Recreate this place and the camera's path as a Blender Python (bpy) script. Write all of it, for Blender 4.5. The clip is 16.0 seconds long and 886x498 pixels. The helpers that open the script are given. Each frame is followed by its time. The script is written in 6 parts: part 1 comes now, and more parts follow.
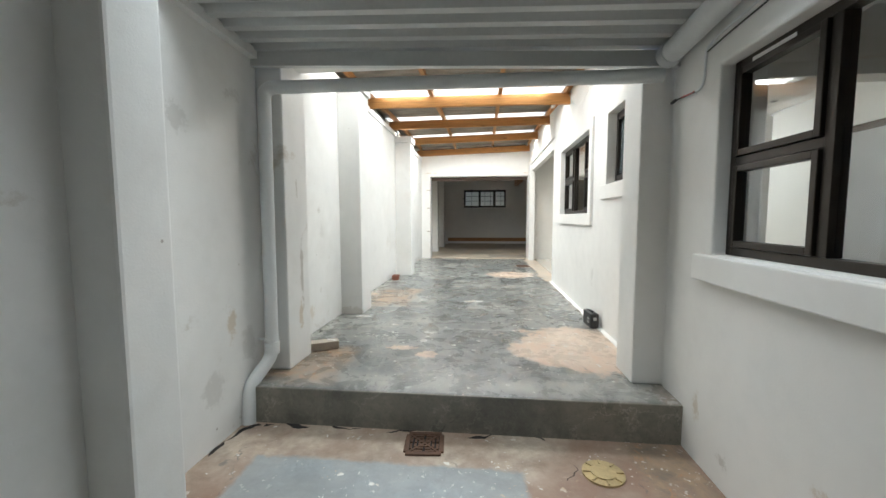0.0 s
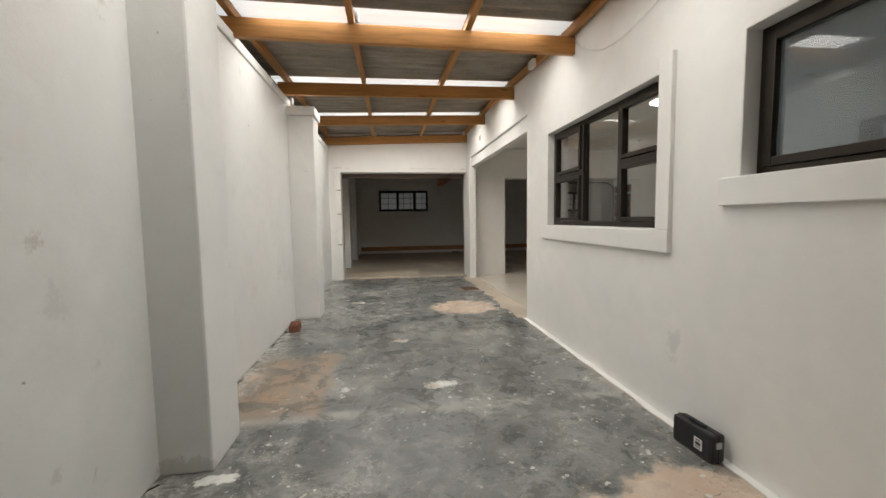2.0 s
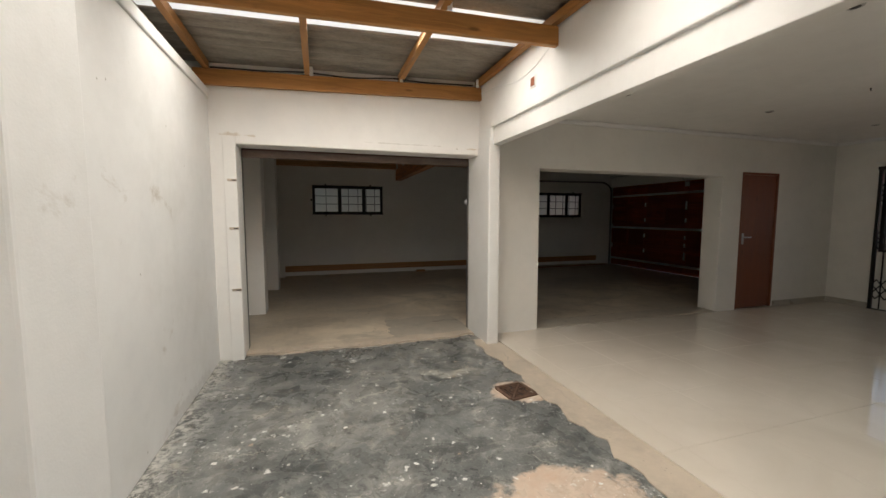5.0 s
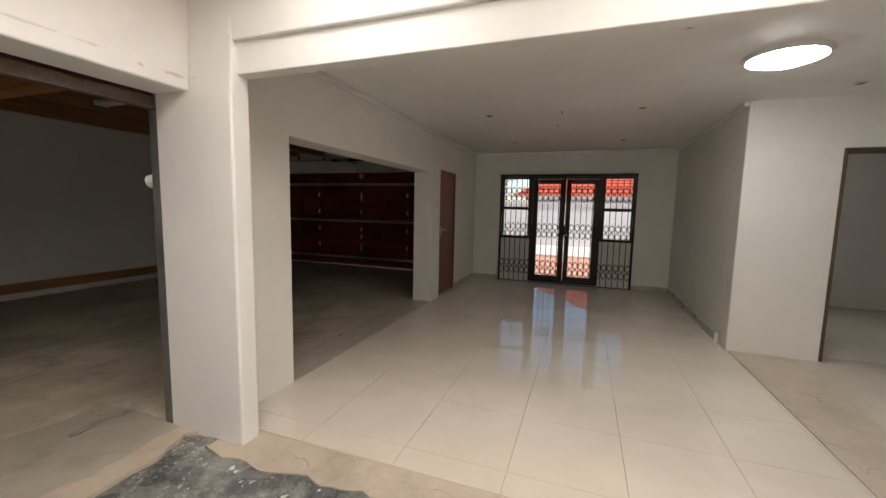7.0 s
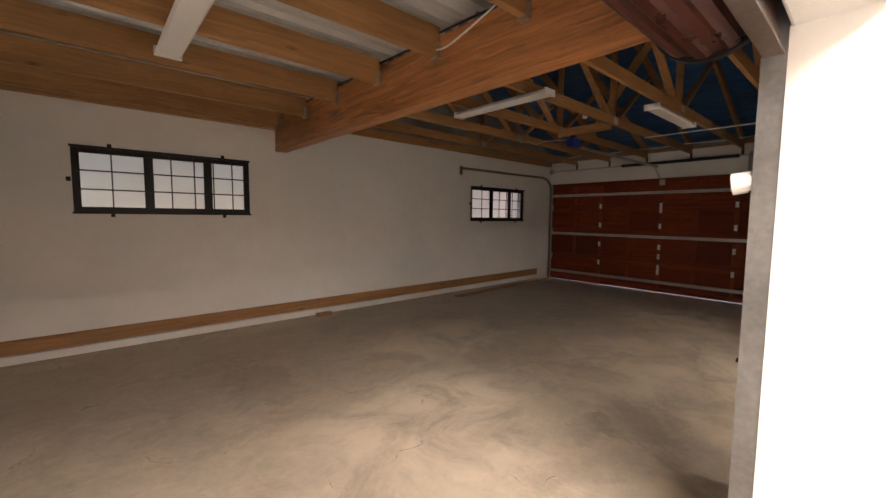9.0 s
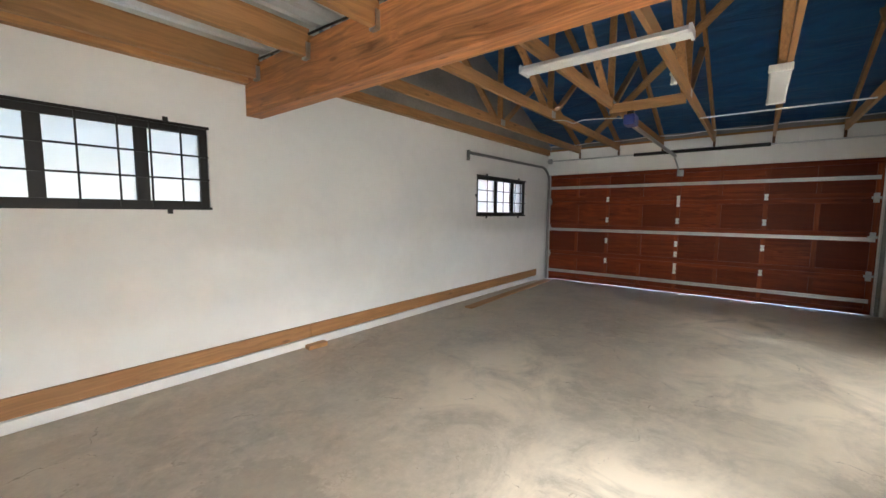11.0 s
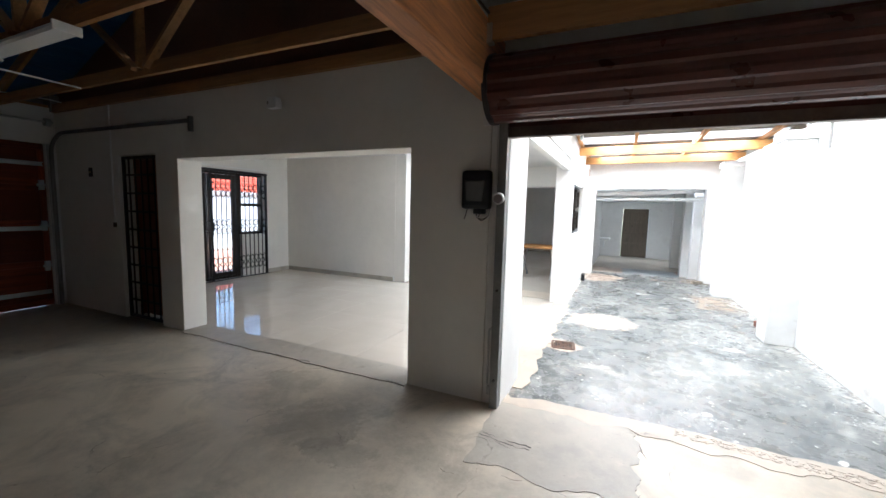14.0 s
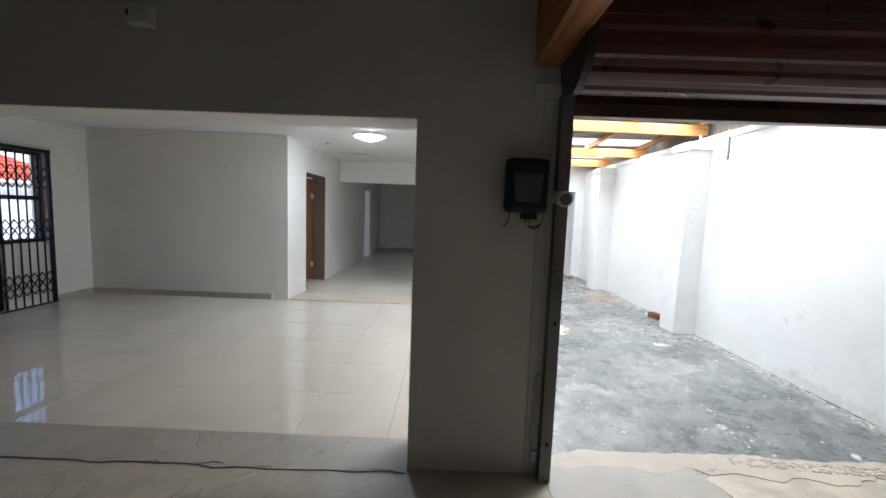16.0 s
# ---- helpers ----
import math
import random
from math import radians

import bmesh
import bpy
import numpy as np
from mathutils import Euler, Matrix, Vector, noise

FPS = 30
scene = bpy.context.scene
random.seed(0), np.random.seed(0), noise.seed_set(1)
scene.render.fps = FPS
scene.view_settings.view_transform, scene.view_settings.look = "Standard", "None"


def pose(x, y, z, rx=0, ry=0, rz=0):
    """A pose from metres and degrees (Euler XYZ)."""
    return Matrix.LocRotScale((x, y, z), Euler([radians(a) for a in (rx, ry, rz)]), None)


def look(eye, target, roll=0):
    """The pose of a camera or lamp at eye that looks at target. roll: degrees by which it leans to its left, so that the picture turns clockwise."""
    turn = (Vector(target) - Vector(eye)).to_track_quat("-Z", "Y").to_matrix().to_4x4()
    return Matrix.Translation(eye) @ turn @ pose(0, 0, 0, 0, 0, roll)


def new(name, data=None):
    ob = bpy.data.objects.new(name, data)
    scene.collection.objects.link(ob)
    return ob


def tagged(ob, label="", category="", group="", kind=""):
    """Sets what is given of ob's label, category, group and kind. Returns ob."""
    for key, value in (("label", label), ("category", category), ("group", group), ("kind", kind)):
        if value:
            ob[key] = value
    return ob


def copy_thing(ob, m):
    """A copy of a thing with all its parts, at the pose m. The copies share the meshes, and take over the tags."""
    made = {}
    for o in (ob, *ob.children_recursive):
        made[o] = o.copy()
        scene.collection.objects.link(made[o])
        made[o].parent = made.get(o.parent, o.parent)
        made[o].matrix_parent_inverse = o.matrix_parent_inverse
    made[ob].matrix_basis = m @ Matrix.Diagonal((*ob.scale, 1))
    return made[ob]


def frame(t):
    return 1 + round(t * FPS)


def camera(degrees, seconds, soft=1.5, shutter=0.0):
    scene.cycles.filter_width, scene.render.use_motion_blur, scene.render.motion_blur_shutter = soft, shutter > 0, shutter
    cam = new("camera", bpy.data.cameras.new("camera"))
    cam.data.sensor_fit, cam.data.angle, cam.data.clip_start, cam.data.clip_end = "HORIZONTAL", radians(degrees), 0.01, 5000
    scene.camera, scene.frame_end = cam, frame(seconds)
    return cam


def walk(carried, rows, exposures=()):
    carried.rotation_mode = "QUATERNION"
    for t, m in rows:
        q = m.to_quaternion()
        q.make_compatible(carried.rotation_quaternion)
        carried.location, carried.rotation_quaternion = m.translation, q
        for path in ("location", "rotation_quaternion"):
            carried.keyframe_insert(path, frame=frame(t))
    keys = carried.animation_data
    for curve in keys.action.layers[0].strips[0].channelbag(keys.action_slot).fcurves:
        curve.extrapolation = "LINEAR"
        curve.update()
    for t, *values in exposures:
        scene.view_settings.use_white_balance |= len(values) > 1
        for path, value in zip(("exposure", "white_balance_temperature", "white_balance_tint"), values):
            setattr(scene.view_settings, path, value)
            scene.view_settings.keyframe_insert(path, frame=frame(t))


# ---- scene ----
cam = camera(97.3, 16.0)
PATH = [
    (0, (0.83, 0.838, 1.076), (0.623, 2.821, 0.917), -0.1),
    (0.5, (0.67, 1.314, 1.089), (0.787, 3.305, 0.942), -0.2),
    (1, (0.547, 1.831, 1.131), (0.773, 3.813, 0.978), -0.5),
    (1.5, (0.422, 2.452, 1.16), (0.669, 4.431, 1.006), -0.7),
    (2, (0.36, 3.074, 1.206), (0.63, 5.05, 1.052), -0.8),
    (2.5, (0.263, 3.657, 1.3), (0.537, 5.633, 1.158), -0.9),
    (3, (0.227, 4.287, 1.392), (0.496, 6.264, 1.25), -0.7),
    (5.5, (0.173, 7.336, 1.46), (1.077, 9.11, 1.271), 0.8),
    (6, (0.205, 7.807, 1.475), (1.64, 9.187, 1.291), 0.6),
    (6.5, (0.218, 8.255, 1.488), (1.985, 9.168, 1.28), 1.2),
    (7, (0.237, 8.843, 1.499), (2.108, 9.517, 1.288), 1.2),
    (7.5, (0.234, 9.494, 1.488), (2.114, 10.149, 1.296), 1.1),
    (8, (0.228, 10.089, 1.481), (2.043, 10.906, 1.287), 1.0),
    (8.5, (0.192, 10.648, 1.494), (1.764, 11.872, 1.316), 0.7),
    (9, (0.155, 11.111, 1.491), (1.492, 12.589, 1.327), 0.6),
    (11.5, (0.47, 13.221, 1.477), (2.193, 14.216, 1.268), 0.3),
    (12, (0.731, 13.542, 1.483), (2.685, 13.915, 1.275), 0.1),
    (12.5, (0.911, 13.792, 1.521), (2.88, 13.514, 1.304), 0.5),
    (13, (0.979, 13.957, 1.53), (2.713, 12.985, 1.316), 0.7),
    (13.5, (1.039, 14.15, 1.548), (2.334, 12.642, 1.334), 0.9),
    (14, (1.18, 14.205, 1.546), (2.002, 12.393, 1.341), 1.5),
    (14.5, (1.446, 14.23, 1.555), (1.878, 12.288, 1.35), 1.9),
    (15, (1.831, 14.128, 1.553), (1.984, 12.143, 1.358), 2.1),
    (15.5, (2.204, 13.867, 1.549), (2.23, 11.877, 1.35), 2.0),
    (16, (2.594, 13.529, 1.542), (2.615, 11.539, 1.35), 2.1),
]
EXPOSURES = [
    (0.0, 1.15, 6150, 5), (0.5, 1.15, 5980, 6), (1.0, 1.0, 6150, 7), (1.5, 0.62, 6330, 8), (2.0, 0.22, 6700, 9), (3.0, 0.05, 7000, 10), (5.5, 0.35, 6950, 11), (7.0, 0.52, 7000, 14),
    (8.0, 0.95, 7150, 15), (8.5, 1.55, 7400, 20), (9.0, 2.6, 7600, 23), (11.5, 4.22, 5800, 7), (12.5, 4.0, 5850, 9), (13.0, 3.8, 6100, 11),
    (13.5, 2.8, 5950, 11), (14.0, 2.0, 5700, 9), (14.5, 1.65, 5650, 8), (15.0, 1.5, 5650, 8), (16.0, 1.4, 5680, 8)]
walk(cam, [(t, look(eye, target, roll)) for t, eye, target, roll in PATH], EXPOSURES)

# ---------------------------------------------------------------- world and large lights
SUN_EL, SUN_AZ = 64.0, -22.0
world = bpy.data.worlds.new("sky")
scene.world = world
world.use_nodes = True
wn = world.node_tree
wn.nodes.clear()
w_out = wn.nodes.new("ShaderNodeOutputWorld")
w_bg = wn.nodes.new("ShaderNodeBackground")
w_sky = wn.nodes.new("ShaderNodeTexSky")
w_sky.sky_type = "NISHITA"
w_sky.sun_disc = False
w_sky.sun_elevation, w_sky.sun_rotation = radians(SUN_EL), radians(SUN_AZ)
w_sky.dust_density, w_sky.ozone_density = 0.3, 3.0
w_bg.inputs["Strength"].default_value = 0.15
wn.links.new(w_sky.outputs["Color"], w_bg.inputs["Color"])
wn.links.new(w_bg.outputs["Background"], w_out.inputs["Surface"])

sun_data = bpy.data.lights.new("sun", "SUN")
sun_data.energy, sun_data.angle, sun_data.color = 4.5, radians(0.6), (1.0, 0.95, 0.88)
sun = new("sun", sun_data)
az, el = radians(SUN_AZ), radians(SUN_EL)
sun_dir = Vector((math.sin(az) * math.cos(el), math.cos(az) * math.cos(el), math.sin(el)))
sun.matrix_world = look(sun_dir * 40, (0, 0, 0))


def area(name, x, y, z, w, h, watts, color=(1, 1, 1), rot=(0, 0, 0), shape="RECTANGLE", spread=180.0):
    d = bpy.data.lights.new(name, "AREA")
    d.shape, d.size, d.size_y, d.energy, d.color = shape, w, h, watts, color
    d.spread = radians(spread)
    ob = new(name, d)
    ob.matrix_world = pose(x, y, z, *rot)
    return ob


# ---------------------------------------------------------------- small kit
class Nodes:
    def __init__(self, name):
        self.m = bpy.data.materials.new(name)
        self.m.use_nodes = True
        self.t = self.m.node_tree
        self.t.nodes.clear()
        self.out = self.t.nodes.new("ShaderNodeOutputMaterial")
        self.b = self.t.nodes.new("ShaderNodeBsdfPrincipled")
        self.link(self.b.outputs[0], self.out.inputs["Surface"])
        self.geo = self.t.nodes.new("ShaderNodeNewGeometry")
        self.pos = self.geo.outputs["Position"]

    def link(self, a, b):
        self.t.links.new(a, b)

    def put(self, sock, v):
        if hasattr(v, "is_output"):
            self.link(v, sock)
        elif isinstance(v, (tuple, list)):
            sock.default_value = (*v, 1.0) if len(v) == 3 and len(sock.default_value) == 4 else v
        else:
            sock.default_value = v

    def noise(self, scale, detail=4, rough=0.6, vec=None, distort=0.0, out="Fac"):
        n = self.t.nodes.new("ShaderNodeTexNoise")
        n.inputs["Scale"].default_value, n.inputs["Detail"].default_value = scale, detail
        n.inputs["Roughness"].default_value, n.inputs["Distortion"].default_value = rough, distort
        self.link(vec or self.pos, n.inputs["Vector"])
        return n.outputs[out]

    def voronoi(self, scale, feature="F1", vec=None, out="Distance"):
        n = self.t.nodes.new("ShaderNodeTexVoronoi")
        n.feature = feature
        n.inputs["Scale"].default_value = scale
        self.link(vec or self.pos, n.inputs["Vector"])
        return n.outputs[out]

    def math(self, op, a, b=0.0, clamp=False):
        n = self.t.nodes.new("ShaderNodeMath")
        n.operation, n.use_clamp = op, clamp
        self.put(n.inputs[0], a)
        self.put(n.inputs[1], b)
        return n.outputs[0]

    def vmath(self, op, a, b=(0, 0, 0), out=0):
        n = self.t.nodes.new("ShaderNodeVectorMath")
        n.operation = op
        self.put(n.inputs[0], a)
        self.put(n.inputs[1], b)
        return n.outputs[out]

    def ramp(self, fac, lo, hi, a=0.0, b=1.0):
        n = self.t.nodes.new("ShaderNodeMapRange")
        n.clamp = True
        self.put(n.inputs["Value"], fac)
        for k, v in (("From Min", lo), ("From Max", hi), ("To Min", a), ("To Max", b)):
            n.inputs[k].default_value = v
        return n.outputs["Result"]

    def mix(self, fac, a, b, blend="MIX"):
        n = self.t.nodes.new("ShaderNodeMix")
        n.data_type, n.blend_type = "RGBA", blend
        self.put(n.inputs["Factor"], fac)
        self.put(n.inputs[6], a)
        self.put(n.inputs[7], b)
        return n.outputs[2]

    def stretch(self, sx, sy, sz):
        return self.vmath("MULTIPLY", self.pos, (sx, sy, sz))

    def xyz(self):
        n = self.t.nodes.new("ShaderNodeSeparateXYZ")
        self.link(self.pos, n.inputs[0])
        return n.outputs

    def random(self):
        return self.t.nodes.new("ShaderNodeObjectInfo").outputs["Random"]

    def bump(self, height, strength=0.2, dist=0.01):
        n = self.t.nodes.new("ShaderNodeBump")
        n.inputs["Strength"].default_value, n.inputs["Distance"].default_value = strength, dist
        self.link(height, n.inputs["Height"])
        self.link(n.outputs[0], self.b.inputs["Normal"])

    def set(self, **kw):
        for k, v in kw.items():
            self.put(self.b.inputs[k.replace("_", " ").title().replace("Ior", "IOR")], v)
        return self.m


def scaled(c, k):
    return tuple(min(1, v * k) for v in c)


def simple(name, color, rough=0.5, metal=0.0, var=0.12, scale=3.0, fine=40.0, bump=0.1, stretch=None):
    """A surface with tone variation at two scales and a fine relief."""
    n = Nodes(name)
    vec = n.stretch(*stretch) if stretch else None
    big, small = n.noise(scale, 3, vec=vec), n.noise(fine, 5, vec=vec)
    f = n.math("ADD", n.math("MULTIPLY", big, 0.6), n.math("MULTIPLY", small, 0.4))
    col = n.mix(n.ramp(f, 0.3, 0.7), scaled(color, 1 - var), scaled(color, 1 + var))
    n.bump(small, bump, 0.004)
    r = n.ramp(big, 0.3, 0.7, max(0.03, rough - 0.07), min(1, rough + 0.07))
    return n.set(base_color=col, roughness=r, metallic=metal)


def plaster(name, color, stain=0.0, bump=0.25, marks=()):
    """Painted plaster; marks are worn spots (place, radii, colour, strength)."""
    n = Nodes(name)
    big, mid, small = n.noise(0.9, 4), n.noise(7, 5, 0.65), n.noise(90, 4)
    col = n.mix(n.ramp(big, 0.3, 0.7), scaled(color, 0.93), scaled(color, 1.03))
    col = n.mix(n.ramp(mid, 0.45, 0.8, 0, 0.3), col, scaled(color, 0.84))
    lift = n.math("MULTIPLY", mid, 0.7)
    if stain:
        spots = n.noise(2.2, 6, 0.72, distort=0.4)
        col = n.mix(n.ramp(spots, 0.62, 0.74, 0, stain), col, (0.46, 0.41, 0.33))
        damp = n.noise(1.3, 5, 0.6, vec=n.vmath("ADD", n.pos, (6.0, 2.0, 3.0)))
        col = n.mix(n.ramp(damp, 0.52, 0.70, 0, stain * 0.4), col, (0.58, 0.575, 0.53))
        specks = n.voronoi(5.0, vec=n.vmath("ADD", n.pos, (3.3, 1.7, 0.4)))
        col = n.mix(n.math("MULTIPLY", n.ramp(specks, 0.05, 0.025, 0, stain), n.ramp(mid, 0.45, 0.5)), col, (0.3, 0.27, 0.23))
    if marks:
        wob = n.ramp(n.noise(11.0, 8, 0.8), 0.25, 0.75, -1.3, 1.3)
        for place, radii, tint, strength in marks:
            d = n.vmath("MULTIPLY", n.vmath("SUBTRACT", n.pos, place), tuple(1 / r for r in radii))
            m = n.ramp(n.math("ADD", n.vmath("LENGTH", d, out="Value"), wob), 1.15, 0.6, 0, strength * 0.75)
            col = n.mix(m, col, tint)
            lift = n.math("SUBTRACT", lift, n.math("MULTIPLY", m, 0.25))
    n.bump(n.math("ADD", lift, n.math("MULTIPLY", small, 0.3)), bump, 0.006)
    return n.set(base_color=col, roughness=n.ramp(mid, 0.3, 0.7, 0.5, 0.68))


def blob(n, wob, cx, cy, rx, ry, edge=0.06):
    """A mask with an uneven outline round a place on the floor."""
    d = n.vmath("SUBTRACT", n.pos, (cx, cy, 0))
    d = n.vmath("MULTIPLY", d, (1 / rx, 1 / ry, 0))
    r = n.math("ADD", n.vmath("LENGTH", d, out="Value"), wob)
    return n.ramp(r, 1.0 + edge, 1.0 - edge)


def worn_concrete(name, paint, bare, patches=(), rust=(), oil=(), ridges=(), edge_x=0.0, flecks=True, paint_cut=(0.44, 0.56), rough=0.5, mottle=0.38, wear=0.0, splashes=(), dust_x=None, slab_y=None, pale=()):
    """Painted concrete, worn through to the screed, with bare patches, cracks and paint flecks."""
    n = Nodes(name)
    big, mid, small, grit = n.noise(0.8, 6, 0.62), n.noise(4.5, 6, 0.68, distort=0.6), n.noise(18, 5, 0.7), n.noise(140, 3)
    wob = n.ramp(n.noise(3.0, 7, 0.68), 0.2, 0.8, -0.45, 0.45)
    tone = n.math("ADD", n.math("MULTIPLY", mid, 0.65), n.math("MULTIPLY", small, 0.35))
    col = n.mix(n.ramp(tone, 0.32, 0.68), scaled(paint, 1 - mottle), scaled(paint, 1 + mottle))
    col = n.mix(n.ramp(big, *paint_cut, 0, 0.55), col, bare)
    cloud = n.noise(1.7, 7, 0.66, vec=n.vmath("ADD", n.pos, (4.0, 9.0, 0)), distort=0.8)
    col = n.mix(n.ramp(cloud, 0.50, 0.68, 0, 0.35 + wear * 0.1), col, scaled(bare, 1.1))
    col = n.mix(n.ramp(cloud, 0.46, 0.34, 0, 0.35 + wear * 0.3), col, scaled(paint, 0.62))
    if wear:
        scuff = n.noise(2.6, 10, 0.8, distort=0.3)
        col = n.mix(n.ramp(scuff, 0.54, 0.66, 0, wear * 0.75), col, scaled(bare, 1.35))
        col = n.mix(n.ramp(scuff, 0.45, 0.36, 0, wear * 0.9), col, scaled(paint, 0.42))
        chalk = n.noise(11.0, 10, 0.82, vec=n.vmath("ADD", n.pos, (2.0, 7.0, 0)), distort=0.9)
        col = n.mix(n.ramp(chalk, 0.55, 0.61, 0, wear * 0.5), col, scaled(bare, 1.05))
        col = n.mix(n.ramp(chalk, 0.44, 0.39, 0, wear * 0.55), col, scaled(paint, 0.45))
        film = n.noise(5.5, 9, 0.7, vec=n.vmath("ADD", n.pos, (9.0, 1.0, 0)), distort=0.5)
        col = n.mix(n.ramp(film, 0.52, 0.60, 0, wear * 0.45), col, scaled(paint, 0.55))
        col = n.mix(n.ramp(film, 0.42, 0.34, 0, wear * 0.4), col, scaled(bare, 1.1))
        streak = n.noise(1.0, 6, 0.72, vec=n.stretch(2.0, 5.5, 1), distort=1.2)
        col = n.mix(n.ramp(streak, 0.56, 0.70, 0, wear * 0.35), col, scaled(bare, 1.4))
        pits = n.noise(48.0, 8, 0.85, distort=0.4)
        col = n.mix(n.ramp(pits, 0.56, 0.64, 0, wear * 0.5), col, scaled(bare, 1.15))
        col = n.mix(n.ramp(pits, 0.44, 0.36, 0, wear * 0.6), col, scaled(paint, 0.4))
        veinv = n.vmath("ADD", n.pos, n.vmath("MULTIPLY", n.noise(3.6, 6, 0.7, out="Color"), (0.5, 0.5, 0)))
        vein = n.ramp(n.voronoi(2.1, "DISTANCE_TO_EDGE", vec=veinv), 0.012, 0.004)
        col = n.mix(n.math("MULTIPLY", vein, n.ramp(big, 0.46, 0.56, 0, wear * 0.7)), col, (0.46, 0.44, 0.38))
    else:
        col = n.mix(n.ramp(n.noise(9, 6, 0.75), 0.58, 0.72, 0, 0.3), col, scaled(bare, 1.2))
        pores = n.voronoi(26.0, vec=n.vmath("ADD", n.pos, n.vmath("MULTIPLY", n.noise(20, 2, out="Color"), (0.03, 0.03, 0))))
        col = n.mix(n.math("MULTIPLY", n.ramp(pores, 0.16, 0.10), n.ramp(mid, 0.5, 0.6, 0, 0.5)), col, scaled(paint, 0.5))
    if slab_y is not None:
        x0, x1, y1 = slab_y
        ex = n.math("ADD", n.math("MAXIMUM", n.math("SUBTRACT", x0, n.xyz()[0]), n.math("SUBTRACT", n.xyz()[0], x1)), n.math("MULTIPLY", wob, 0.10))
        ey = n.math("ADD", n.math("SUBTRACT", n.xyz()[1], y1), n.math("MULTIPLY", wob, 0.10))
        out = n.ramp(n.math("MAXIMUM", ex, ey), -0.015, 0.015)
        tan = n.mix(n.ramp(tone, 0.36, 0.64), (0.25, 0.20, 0.155), (0.54, 0.46, 0.37))
        tan = n.mix(n.ramp(big, 0.42, 0.6), tan, (0.25, 0.16, 0.115))
        col = n.mix(out, col, tan)
    for y0, half in ridges:
        ax = n.xyz()[1]
        off = n.math("ABSOLUTE", n.math("ADD", n.math("SUBTRACT", ax, y0), n.math("MULTIPLY", wob, 0.08)))
        col = n.mix(n.math("MULTIPLY", n.ramp(off, half, half * 0.3), n.ramp(mid, 0.35, 0.6)), col, scaled(bare, 1.15))
    if edge_x:
        e = n.math("ADD", n.xyz()[0], n.math("MULTIPLY", wob, 0.16))
        col = n.mix(n.math("MULTIPLY", n.ramp(e, edge_x - 0.03, edge_x + 0.03), 0.45), col, (0.42, 0.35, 0.29))
    fine_edge = n.ramp(n.noise(13.0, 7, 0.78), 0.25, 0.75, -1.0, 1.0)
    for p in patches:
        tint = n.mix(n.ramp(small, 0.3, 0.7), (0.46, 0.36, 0.28), (0.60, 0.50, 0.41))
        tint = n.mix(n.ramp(mid, 0.45, 0.7), tint, (0.52, 0.37, 0.27))
        col = n.mix(blob(n, wob if p[2] > 0.2 else fine_edge, *p), col, tint)
    for cx, cy, rx, ry in rust:
        dv = n.vmath("ABSOLUTE", n.vmath("MULTIPLY", n.vmath("SUBTRACT", n.pos, (cx, cy, 0)), (1 / rx, 1 / ry, 0)))
        sep = n.t.nodes.new("ShaderNodeSeparateXYZ")
        n.link(dv, sep.inputs[0])
        m = n.ramp(n.math("ADD", n.math("MAXIMUM", sep.outputs[0], sep.outputs[1]), n.math("MULTIPLY", wob, 0.7)), 1.15, 0.8)
        tint = n.mix(n.ramp(mid, 0.38, 0.62), (0.17, 0.14, 0.11), (0.36, 0.25, 0.16))
        tint = n.mix(n.ramp(n.noise(7, 6, 0.75, vec=n.vmath("ADD", n.pos, (1.0, 5.0, 0)), distort=1.0), 0.58, 0.68, 0, 0.8), tint, (0.50, 0.21, 0.06))
        tint = n.mix(n.ramp(small, 0.6, 0.72, 0, 0.6), tint, (0.5, 0.45, 0.38))
        col = n.mix(n.math("MULTIPLY", m, n.ramp(n.noise(5, 7, 0.75, distort=0.6), 0.38, 0.55, 0.4, 0.95)), col, tint)
    for p in pale:
        col = n.mix(n.math("MULTIPLY", blob(n, wob, *p, 0.45), n.ramp(cloud, 0.40, 0.58, 0.1, 0.9)), col, scaled(bare, 1.35))
    rough_edge = n.ramp(n.noise(5.0, 9, 0.78), 0.25, 0.75, -0.9, 0.9)
    for p in oil:
        col = n.mix(n.math("MULTIPLY", blob(n, rough_edge, *p, 0.14), n.ramp(mid, 0.35, 0.6, 0.1, 0.42)), col, scaled(paint, 0.5))
    if dust_x is not None:
        e = n.math("ADD", n.xyz()[0], n.math("MULTIPLY", wob, 0.3))
        col = n.mix(n.math("MULTIPLY", n.ramp(e, dust_x + 0.08, dust_x - 0.1), n.ramp(small, 0.44, 0.56, 0, 0.85)), col, (0.60, 0.58, 0.53))
    if flecks:
        wobv = n.vmath("ADD", n.pos, n.vmath("MULTIPLY", n.noise(14, 3, out="Color"), (0.09, 0.09, 0)))
        v = n.voronoi(4.2, vec=wobv)
        w = n.voronoi(9.5, vec=n.vmath("ADD", wobv, (7.1, 2.2, 0)))
        x = n.voronoi(24, vec=n.vmath("ADD", wobv, (2.1, 8.2, 0)))
        u = n.voronoi(1.5, vec=n.vmath("ADD", wobv, (5.5, 0.7, 0)))
        keep, keep2 = n.ramp(n.noise(1.3, 3), 0.42, 0.55), n.ramp(n.noise(1.9, 3, vec=n.vmath("ADD", n.pos, (3, 3, 0))), 0.50, 0.62)
        m = n.math("MAXIMUM", n.ramp(v, 0.085, 0.06), n.math("MULTIPLY", n.ramp(w, 0.13, 0.11), keep))
